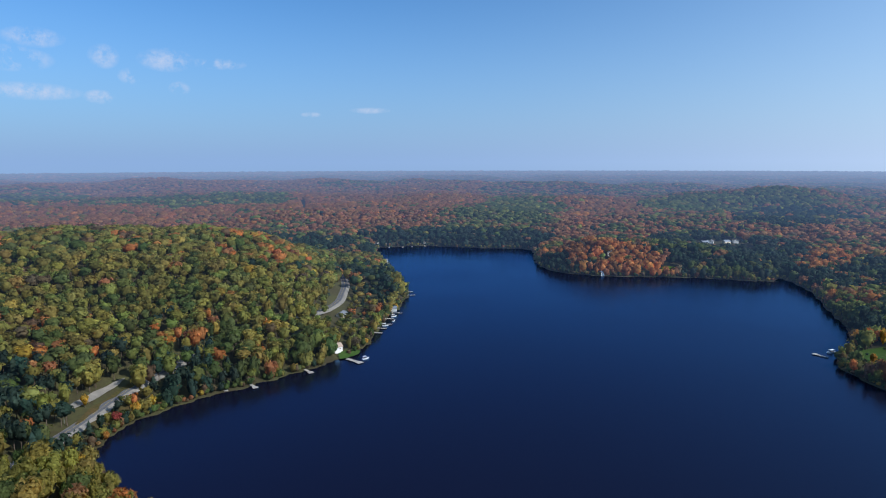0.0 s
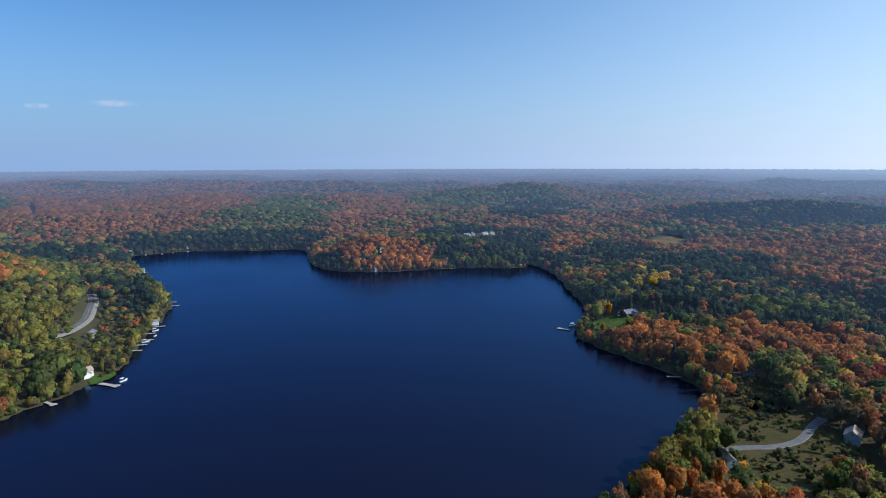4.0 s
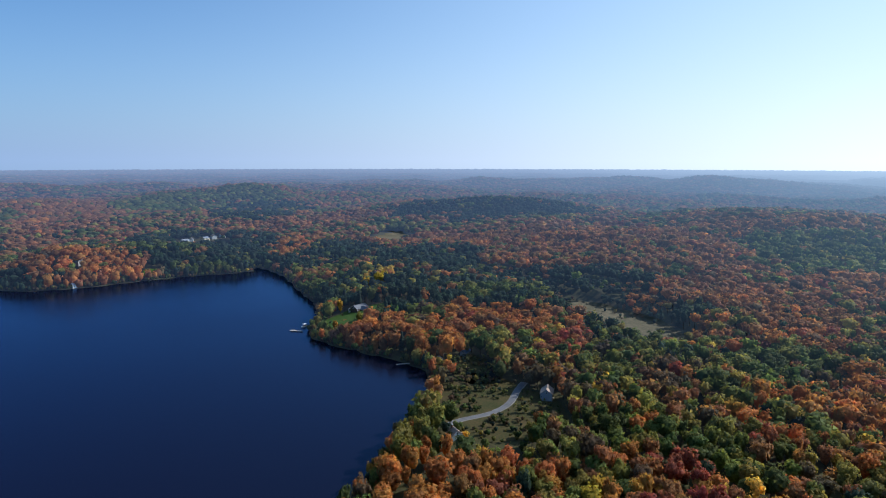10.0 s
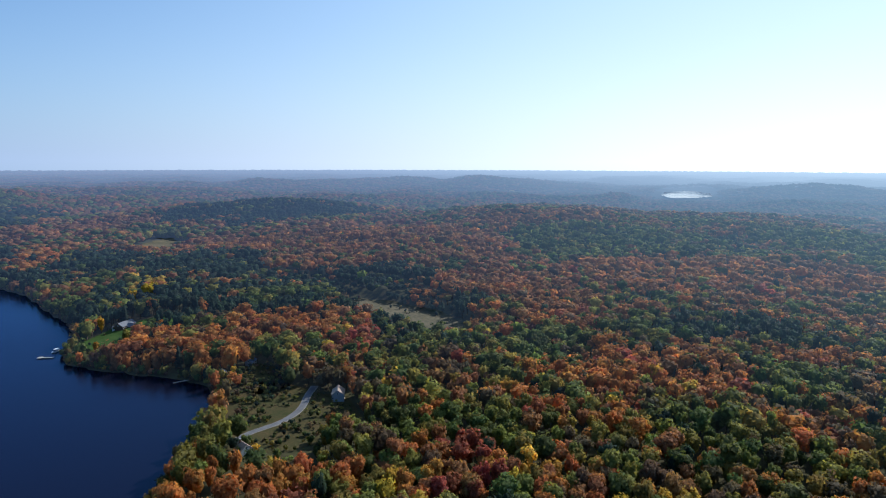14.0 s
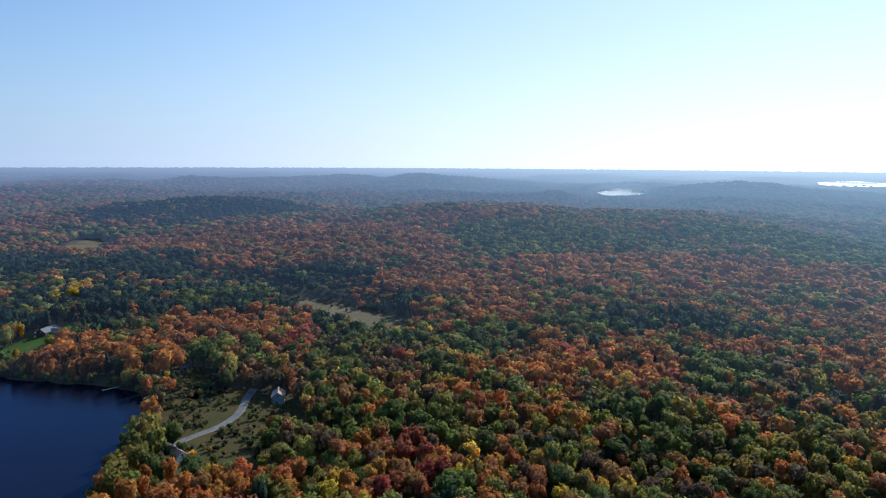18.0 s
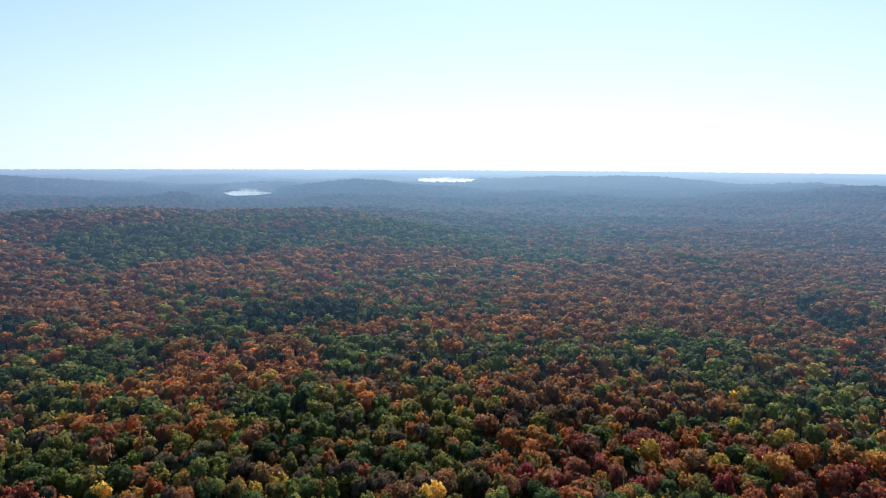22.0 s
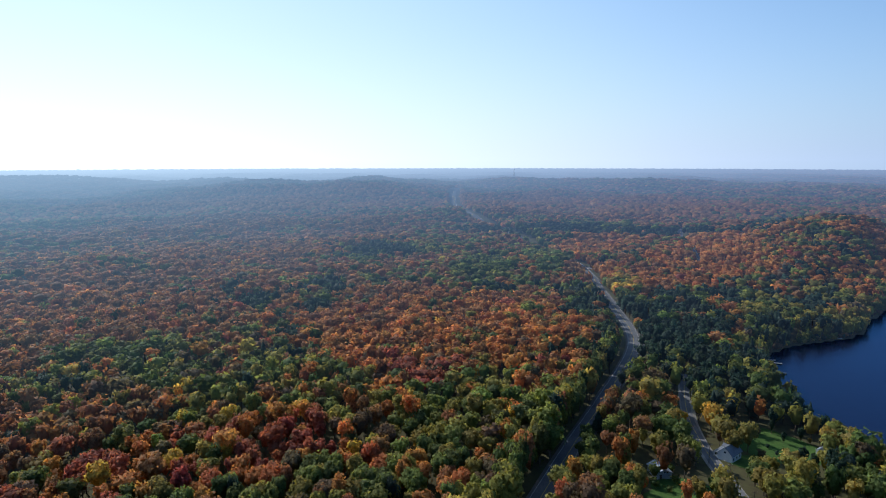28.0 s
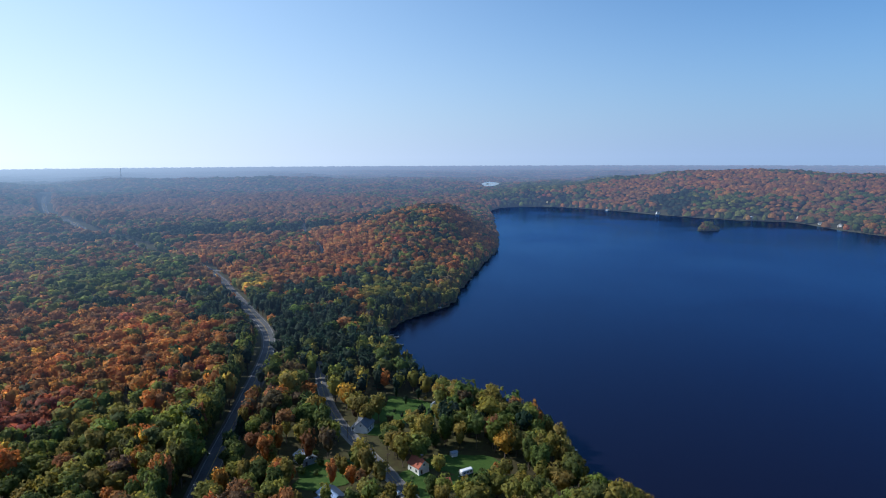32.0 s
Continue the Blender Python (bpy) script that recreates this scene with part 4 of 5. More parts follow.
def grid_points(r0, r1, step, rng, wide_sector=True):
    n = int(r1 / step) + 1
    g = np.arange(-n, n + 1) * step
    x, y = np.meshgrid(g, g)
    x, y = x.ravel() + rng.uniform(-0.42, 0.42, x.size) * step, y.ravel() + rng.uniform(-0.42, 0.42, y.size) * step
    r = np.hypot(x, y)
    az = np.degrees(np.arctan2(-x, y))
    seen = ~((az > 44) & (az < 128))
    ok = (r > r0) & (r <= r1) & seen
    return x[ok], y[ok], r[ok], az[ok]


STEM = (np.array([(0.07, 0, 0), (-0.035, 0.06, 0), (-0.035, -0.06, 0), (0.03, 0, 0.6), (-0.015, 0.026, 0.6), (-0.015, -0.026, 0.6)]),
        np.array([(0, 1, 4), (0, 4, 3), (1, 2, 5), (1, 5, 4), (2, 0, 3), (2, 3, 5)]), np.array([(1, 0, 0), (-0.5, 0.87, 0), (-0.5, -0.87, 0)] * 2))
SECTORS = [(-40, 44, "olive and yellow-green hardwoods with dark pines on the lakeside hill"), (-75, -40, "mixed autumn woods of orange maples and dark conifers"),
           (-105, -75, "russet and yellow-green autumn woods on a broad ridge"), (-140, -105, "russet brown autumn woods with red maples"),
           (-181, -140, "orange and rust maple woods beside the highway"), (128, 181, "orange maples and pines round the southern lake")]


def plant(name, r0, r1, step, size, height, broad, firs, seed, material, trunk=False, skip=None):
    rng = np.random.RandomState(seed)
    x, y, r, az = grid_points(r0, r1, step, rng)
    s = shore(x, y)
    ok = (s > 0.8) & open_ground(x, y)
    if skip is not None:
        ok &= ~skip(x, y)
    x, y, s, az = x[ok], y[ok], s[ok], az[ok]
    z = ground(x, y, s)
    kind = kinds(x, y, s, rng)
    col = colours_of(kind, x, y, rng)
    fir = kind == FIR
    pick = np.where(fir, len(broad) + rng.randint(0, len(firs), len(x)), rng.randint(0, len(broad), len(x)))
    girth = np.clip(np.exp(rng.normal(0, 0.24, len(x))), 0.6, 1.6)
    wide = np.where(fir, rng.uniform(0.72, 1.1, len(x)), 0.93 * girth) * size
    near = np.hypot(x, y) < 420
    tall = np.where(fir, rng.uniform(0.86, 1.15, len(x)) / girth ** 0.4, rng.uniform(0, 1, len(x)) * np.where(near, 0.36, 0.20) + np.where(near, 0.76, 0.86)) * girth ** 0.4 * height
    size_scale = (np.clip(s, 0, 12) / 12) * 0.3 + 0.7
    for c, a, b, t in LOW:
        size_scale *= np.where(ellipse(x, y, c, a, b, t) < 1, 0.55, 1.0)
    along, _ = seg_dist(x, y, ROAD_LINES["highway"][0], False)
    size_scale *= np.where((along < 16) & (np.hypot(x, y) < 560), np.where((x > 72) & (y > -440), 1.3, 0.75), 1.0)  # tall on the highway's sunny side to shade it, elsewhere lowered to keep it in view
    edge = (s < 18) | ~open_ground(x, y, 9.0)
    deep = np.where(fir & (s > 10), 1.0, np.where(s < 10, 1.75, np.where(edge, 1.3, np.where(near, 1.05, 0.85))))
    wide, tall = wide * size_scale ** 0.5, tall * size_scale
    for a0, a1, label in SECTORS:
        m = (az > a0) & (az <= a1)
        if m.sum() < 3:
            continue
        v, f, c, nn = planted(broad + firs, pick[m], x[m], y[m], z[m] - 0.3, wide[m], tall[m], col[m], rng, deep[m])
        bark = len(f)
        if trunk:
            tv, tf, tc, tn = planted([STEM], np.zeros(m.sum(), int), x[m], y[m], z[m] - 0.3, wide[m], tall[m], col[m], rng)
            v, f, c, nn = np.vstack([v, tv]), np.vstack([f, tf + len(v)]), np.vstack([c, tc]), np.vstack([nn, tn])
        me = array_mesh(name, v, f, c, nn)
        me.materials.append(material)
        me.materials.append(M_BARK)
        if trunk:
            me.polygons.foreach_set("material_index", (np.arange(len(f)) >= bark).astype(np.int32))
        tagged(new(name, me), label, "forest", kind="stuff")


def hero_zone(x, y):
    """The stretch where every tree is a thing of its own."""
    az, r = np.degrees(np.arctan2(-x, y)), np.hypot(x, y)
    return (az > -176) & (az < -46) & (r > 232) & (r < 262)


NEAR_BROAD = [crown(40 + i, 8, 170, 0.135, 0.58, 4) for i in range(8)]
NEAR_FIR = [crown(30 + i, 5, 130, 0.13, 0.5, 3) for i in range(5)] + [conifer(60, 9, 7)]
NEXT_BROAD = [crown(70 + i, 6, 60, 0.20, 0.66) for i in range(8)]
NEXT_FIR = [crown(34 + i, 4, 44, 0.20, 0.6) for i in range(5)] + [conifer(65, 6, 5)]
MID_BROAD = [crown(80 + i, 4, 22, 0.25, 0.76) for i in range(6)]
MID_FIR = [crown(38 + i, 3, 16, 0.25, 0.7) for i in range(4)] + [conifer(90, 3, 4)]
LOOSE_BROAD = [crown(95 + i, 3, 6, 0.30, 0.86) for i in range(6)]
FAR_BROAD = [dome(100 + i) for i in range(6)]
SMALL_BROAD = [dome(106 + i, 3) for i in range(6)]
FAR_FIR = [dome(112), dome(113), dome(114), conifer(110, 1, 4)]
plant("woods", 30, 175, 9.0, 5.4, 16.5, MID_BROAD, MID_FIR, 200, M_LEAF)
plant("woods", 175, 330, 7.9, 4.7, 17.0, NEAR_BROAD, NEAR_FIR, 201, M_LEAF, True, hero_zone)
plant("woods", 330, 620, 7.5, 5.2, 16.5, NEXT_BROAD, NEXT_FIR, 207, M_FARLEAF, True)
plant("woods", 620, 1000, 8.3, 6.0, 16.5, MID_BROAD, MID_FIR, 202, M_FARLEAF)
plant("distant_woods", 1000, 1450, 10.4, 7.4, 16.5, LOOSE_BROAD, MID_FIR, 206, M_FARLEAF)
plant("distant_woods", 1450, 2200, 12.4, 8.6, 16.0, FAR_BROAD, FAR_FIR, 203, M_FARLEAF)
plant("backdrop_woods", 2200, 3200, 17, 12.0, 14.0, SMALL_BROAD, FAR_FIR[:2], 204, M_FARLEAF)
plant("backdrop_woods", 3200, 4900, 30, 19, 7.0, SMALL_BROAD, FAR_FIR[:2], 205, M_FARLEAF)


def shore_growth():
    """Alder and willow scrub leaning over the water all along the shores."""
    rng = np.random.RandomState(66)
    pts = np.concatenate([resample(np.vstack([lake, lake[:1]]), 1.7) for lake in LAKES])
    pts = np.concatenate([pts + rng.uniform(-3.0, 3.0, pts.shape) for _ in range(2)])
    x, y = pts[:, 0], pts[:, 1]
    r, az = np.hypot(x, y), np.degrees(np.arctan2(-x, y))
    s = shore(x, y)
    ok = (s > 0.2) & (s < 5.5) & (r > 200) & (r < 1300) & ~((az > 44) & (az < 128)) & (rng.uniform(size=len(x)) < 0.9)
    for c, a, b, t in CLEARINGS:
        ok &= (ellipse(x, y, c, a, b, t) > 1) | (rng.uniform(size=len(x)) < 0.25)
    x, y, s = x[ok], y[ok], s[ok]
    kind = rng.choice([GREEN, OLIVE, BROWN, FIR, RUST, YELLOW], len(x), p=[.3, .24, .2, .12, .1, .04])
    size, n = rng.uniform(1.6, 3.3, len(x)), len(x)
    v, f, c, nn = planted(BRUSH, rng.randint(0, len(BRUSH), n), x, y, ground(x, y, s) - 0.5, size, size * rng.uniform(1.3, 2.6, n), colours_of(kind, x, y, rng) * 0.9, rng, np.full(n, 1.5))
    me = array_mesh("shore_scrub", v, f, c, nn)
    me.materials.append(M_LEAF)
    tagged(new("shore_scrub", me), "green and brown alder scrub along the water's edge", "shrub", kind="stuff")


def roadside_trees():
    """The tall dense row on the sunny side of the highway, which keeps the road in the shade."""
    rng = np.random.RandomState(67)
    line = resample(ROAD_LINES["highway"][0], 3.4)
    line = line[(line[:, 1] < -150) & (line[:, 1] > -450)]
    n = len(line)
    x, y = line[:, 0] + rng.uniform(8.5, 15.0, n), line[:, 1] + rng.uniform(-2, 2, n)
    kind = rng.choice([GREEN, OLIVE, PALE, BROWN, RUST], n, p=[.42, .2, .16, .14, .08])
    v, f, c, nn = planted(NEAR_BROAD, rng.randint(0, len(NEAR_BROAD), n), x, y, ground(x, y) - 0.3, rng.uniform(2.8, 4.2, n), rng.uniform(17, 23, n), colours_of(kind, x, y, rng), rng, np.full(n, 1.5))
    me = array_mesh("roadside_trees", v, f, c, nn)
    me.materials.append(M_LEAF)
    tagged(new("roadside_trees", me), "dense green hardwoods along the highway's edge", "forest", kind="stuff")


roadside_trees()
BRUSH = [crown(150 + i, 2, 9, 0.34, 0.75) for i in range(6)]
shore_growth()


# ---- single trees ----
def tree_parts(kind, seed):
    """A tree with its own trunk, limbs and crown, about 6 m wide and 15 m high."""
    rng = random.Random(seed)
    name = "pine_tree" if kind == FIR else "maple_tree"
    root = new(name)
    h, w = (19.0, 3.3) if kind == FIR else (15.0, 3.2)
    bm = bmesh.new()
    rod(bm, (0, 0, -0.4), (0.15, 0.1, h * 0.35), 0.27, 0.18, 7)
    rod(bm, (0.15, 0.1, h * 0.35), (0.0, 0.2, h * 0.8), 0.18, 0.05, 6)
    for i in range(6):
        a = i * 2.4 + rng.uniform(-0.3, 0.3)
        z0 = h * (0.3 + 0.06 * i)
        rod(bm, (0.12, 0.1, z0), (math.cos(a) * w * 0.62, math.sin(a) * w * 0.62, z0 + h * 0.2), 0.10, 0.03, 5)
    part("trunk", bm, M_BARK, root)
    tv, tf, tn = crown(seed, 6, 330, 0.11, 0.5, 6) if kind == FIR else crown(seed, 9, 400, 0.11, 0.6, 9)
    tv[:, 2] = 1 - (1 - tv[:, 2]) * 1.4  # open-grown: leaves well down the stem
    me = array_mesh("crown", tv * np.array((w, w, h)), tf, None, tn)
    me.materials.append(SPECIES[kind])
    new("crown", me).parent = root
    words = TREE_WORDS[kind]
    return tagged(root, words[0], words[1], "single trees at the edge of the woods")


TREE_WORDS = {GREEN: ("green hardwood tree still in full summer leaf", "tree"), OLIVE: ("olive green hardwood tree turning yellow", "tree"),
              YELLOW: ("golden yellow birch tree in autumn leaf", "tree"), ORANGE: ("bright orange maple tree in autumn leaf", "tree"),
              RUST: ("rust brown maple tree in autumn leaf", "tree"), RED: ("crimson red maple tree in autumn leaf", "tree"),
              BROWN: ("brown hardwood tree with thinning autumn leaves", "tree"), PALE: ("pale green hardwood tree with a rounded crown", "tree"),
              FIR: ("dark green pine tree with a ragged crown", "tree")}
SPECIES = {k: leaf_mat("leaves_" + nm, tuple(PALETTE[k])) for k, nm in zip(range(9), ("green", "olive", "yellow", "orange", "rust", "red", "brown", "pale", "pine"))}
PROTO = {}


def single_tree(kind, x, y, size=1.0, tall=1.0, turn=0.0, variant=0, z=None):
    m = pose(x, y, (gz(x, y) if z is None else z), 0, 0, turn)
    if (kind, variant) not in PROTO:
        ob = PROTO[(kind, variant)] = tree_parts(kind, 500 + kind * 10 + variant)
        ob.matrix_world = m
    else:
        ob = copy_thing(PROTO[(kind, variant)], m)
    ob.scale = (size, size, tall)
    return ob


def hero_trees():
    rng = np.random.RandomState(77)
    x, y, r, az = grid_points(225, 270, 7.6, rng)
    s = shore(x, y)
    ok = hero_zone(x, y) & (s > 2) & open_ground(x, y)
    x, y, s = x[ok], y[ok], s[ok]
    kind = kinds(x, y, s, rng)
    z = ground(x, y, s)
    for i in range(len(x)):
        single_tree(int(kind[i]), x[i], y[i], rng.uniform(1.15, 1.85) * (0.75 if kind[i] == FIR else 1), rng.uniform(0.92, 1.2), rng.uniform(0, 360), i % 2, z[i])


hero_trees()
# trees on the lawns and by the houses: kind, place, size, height
VILLAGE_TREES = [(YELLOW, -66, -272, 1.75, 1.0), (YELLOW, -68, -275, 1.5, 1.05), (ORANGE, -69, -278, 1.4, 1.08), (ORANGE, -57, -250, 0.8, 0.7),
    (FIR, -10, -338, 0.8, 0.55), (FIR, -24, -342, 0.6, 0.35), (FIR, -32, -348, 0.8, 0.45), (ORANGE, -31, -372, 1.0, 0.8), (OLIVE, -46, -352, 1.6, 0.9),
    (OLIVE, -54, -344, 1.5, 0.85), (GREEN, -52, -322, 1.7, 1.0), (GREEN, -62, -312, 1.5, 1.0), (FIR, -40, -312, 1.1, 0.75), (FIR, -34, -306, 1.0, 0.7),
    (OLIVE, -21, -289, 1.0, 0.45), (OLIVE, 12, -268, 1.0, 0.6), (GREEN, 6, -274, 0.7, 0.5), (ORANGE, 32, -262, 0.8, 0.6), (OLIVE, 20, -300, 1.1, 0.7)]
LAWN_TREES = [(GREEN, 28, -306, 1.0, 0.7), (YELLOW, 23, -345, 0.6, 0.5), (OLIVE, -14, -280, 1.4, 0.62), (GREEN, -28, -298, 1.6, 0.6),
    (GREEN, -40, -292, 1.8, 0.75), (GREEN, -53, -297, 1.9, 0.85), (PALE, -68, -322, 1.8, 0.95), (OLIVE, -55, -349, 1.8, 0.9),
    (GREEN, -82, -304, 1.7, 0.9), (GREEN, -75, -264, 1.4, 0.8), (GREEN, -27, -242, 1.4, 0.7), (ORANGE, -51, -243, 0.9, 0.55),
    (FIR, -19, -352, 1.0, 0.75), (OLIVE, 10, -263, 1.3, 0.65), (GREEN, 16, -303, 1.5, 0.7), (GREEN, -34, -286, 1.3, 0.55), (GREEN, -47, -304, 1.6, 0.85),
    (FIR, -30, -312, 1.1, 0.7), (GREEN, -62, -290, 1.6, 0.8)]
SHORE_TREES = [(YELLOW, 336, 462, 0.9, 1.1), (ORANGE, 300, 420, 0.8, 0.7), (ORANGE, 345, 405, 1.3, 0.9), (OLIVE, 322, 415, 1.2, 0.8), (YELLOW, 420, 505, 2.4, 1.35),
    (YELLOW, 408, 512, 2.0, 1.25), (YELLOW, 432, 512, 1.8, 1.25), (YELLOW, -172, 352, 0.8, 0.6), (ORANGE, -166, 372, 0.7, 0.6),
    (YELLOW, -176, 340, 1.0, 0.7), (RED, -182, 330, 0.9, 0.5), (FIR, -184, 318, 0.8, 0.6), (ORANGE, -178, 312, 0.6, 0.4), (OLIVE, -172, 262, 1.3, 0.9),
    (OLIVE, -163, 258, 1.2, 0.8), (YELLOW, -168, 272, 1.0, 0.8), (OLIVE, -178, 268, 1.1, 0.9), (YELLOW, -206, 342, 0.8, 0.6),
    (ORANGE, 262, 262, 0.7, 0.7), (OLIVE, 286, 282, 0.9, 0.5)]
for k, tx, ty, sz, tl in VILLAGE_TREES + LAWN_TREES + SHORE_TREES:
    single_tree(k, tx, ty, sz * (0.8 if ty < 0 and k != YELLOW else 1.0), tl, (tx * 7 + ty * 13) % 360, int(abs(tx + ty)) % 2)


# ---- buildings ----
def gable(bm, L, W, h, rise, z0=0.0):
    """Walls with gable ends, ridge along x."""
    pts = [(-L / 2, -W / 2), (L / 2, -W / 2), (L / 2, W / 2), (-L / 2, W / 2)]
    lo = [bm.verts.new((x, y, z0)) for x, y in pts]
    hi = [bm.verts.new((x, y, z0 + h)) for x, y in pts]
    a, b = bm.verts.new((-L / 2, 0, z0 + h + rise)), bm.verts.new((L / 2, 0, z0 + h + rise))
    for q in ((lo[0], lo[1], hi[1], hi[0]), (lo[2], lo[3], hi[3], hi[2]), (lo[1], lo[2], hi[2], b, hi[1]), (lo[3], lo[0], hi[0], a, hi[3]), lo[::-1], (hi[0], hi[1], b, a), (hi[2], hi[3], a, b)):
        bm.faces.new(q)
    return bm


def roof_slope(L, W, h, rise, side, over=0.45, thick=0.22):
    """One sloping roof slab with eaves."""
    bm = bmesh.new()
    k = rise / (W / 2)
    y1 = W / 2 + over
    x0, x1 = -L / 2 - over, L / 2 + over
    base = [(x0, 0, h + rise + 0.02), (x1, 0, h + rise + 0.02), (x1, y1 * side, h - over * k + 0.02), (x0, y1 * side, h - over * k + 0.02)]
    lo = [bm.verts.new(p) for p in base]
    hi = [bm.verts.new((x, y, z + thick)) for x, y, z in base]
    for i in range(4):
        j = (i + 1) % 4
        bm.faces.new((lo[i], lo[j], hi[j], hi[i]))
    bm.faces.new(lo[::-1]), bm.faces.new(hi)
    bmesh.ops.recalc_face_normals(bm, faces=bm.faces[:])
    return bm


def house(x, y, turn, L, W, h, rise, walls, roof, label, name="house", chimney=False, wing=None, porch=None, z=None, dormer=False, group=""):
    root = thing(name, x, y, turn, z, label, "house" if name == "house" else name.replace("_", " "), group)
    part("wall", gable(box(bmesh.new(), -L / 2 - 0.1, -W / 2 - 0.1, -2.0, L / 2 + 0.1, W / 2 + 0.1, 0.25), L, W, h, rise), walls, root)
    for sd in (1, -1):
        part("roof_slope", roof_slope(L, W, h, rise, sd), roof, root)
    part("ridge_cap", boxed(-L / 2 - 0.45, -0.18, h + rise + 0.12, L / 2 + 0.45, 0.18, h + rise + 0.3), roof, root)
    nwin = max(1, int(L / 3))
    tiers = 2 if h > 4.5 else 1
    for sd in (1, -1):
        for i in range(nwin):
            for t in range(tiers):
                cx, zz = -L / 2 + L * (i + 0.5) / nwin, 1.0 + 2.7 * t
                w = part("window", boxed(cx - 0.62, sd * (W / 2) - 0.08, zz - 0.1, cx + 0.62, sd * (W / 2) + 0.08, zz + 1.35), M_WHITE, root)
                part("pane", boxed(cx - 0.48, sd * (W / 2) - 0.11, zz + 0.03, cx + 0.48, sd * (W / 2) + 0.11, zz + 1.22), M_GLASS, w)
    for sd in (1, -1):
        w = part("window", boxed(sd * (L / 2) - 0.08, -0.6, h + rise * 0.1 - 0.2, sd * (L / 2) + 0.08, 0.6, h + rise * 0.1 + 0.9), M_WHITE, root)
        part("pane", boxed(sd * (L / 2) - 0.11, -0.46, h + rise * 0.1 - 0.07, sd * (L / 2) + 0.11, 0.46, h + rise * 0.1 + 0.77), M_GLASS, w)
    d = part("door", boxed(L / 2 - 0.07, -W / 4 - 0.5, 0.25, L / 2 + 0.09, -W / 4 + 0.5, 2.3), M_DARKWOOD, root)
    part("door_handle", boxed(L / 2 + 0.07, -W / 4 + 0.32, 1.2, L / 2 + 0.14, -W / 4 + 0.42, 1.3), M_STEEL, d)
    if chimney:
        c = part("chimney", boxed(L * 0.18 - 0.45, W * 0.12 - 0.45, h, L * 0.18 + 0.45, W * 0.12 + 0.45, h + rise + 1.3), M_BRICK, root)
        part("chimney_cap", boxed(L * 0.18 - 0.55, W * 0.12 - 0.55, h + rise + 1.28, L * 0.18 + 0.55, W * 0.12 + 0.55, h + rise + 1.45), M_GREY, c)
    if wing:
        wl_, ww, wh = wing
        w = part("wing", gable(bmesh.new(), wl_, ww, wh, ww * 0.4, -0.5), walls, root)
        w.matrix_local = pose(0, -W / 2 - wl_ / 2 + 0.4, 0, 0, 0, 90)
        for sd in (1, -1):
            part("wing_roof", roof_slope(wl_, ww, wh - 0.5, ww * 0.4, sd), roof, w)
    if porch:
        p = part("porch", boxed(-L / 2, W / 2, -1.0, L / 2, W / 2 + porch, 0.35), M_WHITE, root)
        part("porch_roof", boxed(-L / 2 - 0.2, W / 2 + 0.05, 2.75, L / 2 + 0.2, W / 2 + porch + 0.2, 2.95), roof, p)
        for i in range(4):
            px = -L / 2 + 0.2 + (L - 0.4) * i / 3
            part("porch_post", boxed(px - 0.09, W / 2 + porch - 0.25, 0.35, px + 0.09, W / 2 + porch - 0.07, 2.75), M_WHITE, p)
    if dormer:
        dm = part("dormer", gable(bmesh.new(), 2.6, 2.2, 1.2, 1.0, h + rise * 0.2), walls, root)
        dm.matrix_local = pose(0, W * 0.25, 0, 0, 0, 90)
        for sd in (1, -1):
            part("dormer_roof", roof_slope(2.6, 2.2, h + rise * 0.2 + 1.2, 1.0, sd, 0.25), roof, dm)
    return root


def shed(x, y, turn, L, W, h, walls, roof, label, name="shed", z=None):
    root = thing(name, x, y, turn, z, label, name.replace("_", " "))
    part("wall", gable(box(bmesh.new(), -L / 2 - 0.05, -W / 2 - 0.05, -1.2, L / 2 + 0.05, W / 2 + 0.05, 0.1), L, W, h, W * 0.3), walls, root)
    for sd in (1, -1):
        part("roof_slope", roof_slope(L, W, h, W * 0.3, sd, 0.25, 0.12), roof, root)
    part("door", boxed(L / 2 - 0.05, -0.5, 0.1, L / 2 + 0.06, 0.5, min(2.0, h - 0.1)), M_GREY, root)
    return root


def dock(x, y, turn, L, W=2.0, bench=False, platform=0.0):
    """A plank dock on posts; x, y is its shore end, turn the way it runs out."""
    root = thing("dock", x, y, turn, 0.0, "weathered grey plank dock on posts in the lake", "dock", "docks along the shore")
    bm = bmesh.new()
    n = int(L / 0.45)
    for i in range(n):
        x0 = i * L / n
        box(bm, x0, -W / 2, 0.52, x0 + L / n - 0.05, W / 2, 0.6)
    part("deck", bm, M_DOCK, root)
    for sd in (1, -1):
        part("beam", boxed(0, sd * (W / 2 - 0.2) - 0.08, 0.36, L, sd * (W / 2 - 0.2) + 0.08, 0.52), M_DARKWOOD, root)
        for i in range(max(2, int(L / 4) + 1)):
            part("post", rod(bmesh.new(), (0.3 + (L - 0.6) * i / max(1, int(L / 4)), sd * (W / 2 + 0.1), -2.5), (0.3 + (L - 0.6) * i / max(1, int(L / 4)), sd * (W / 2 + 0.1), 1.0), 0.1, 0.1), M_DARKWOOD, root)
    if platform:
        part("platform", boxed(L - 0.02, -platform / 2, 0.5, L + platform * 0.8, platform / 2, 0.62), M_DOCK, root)
    return root


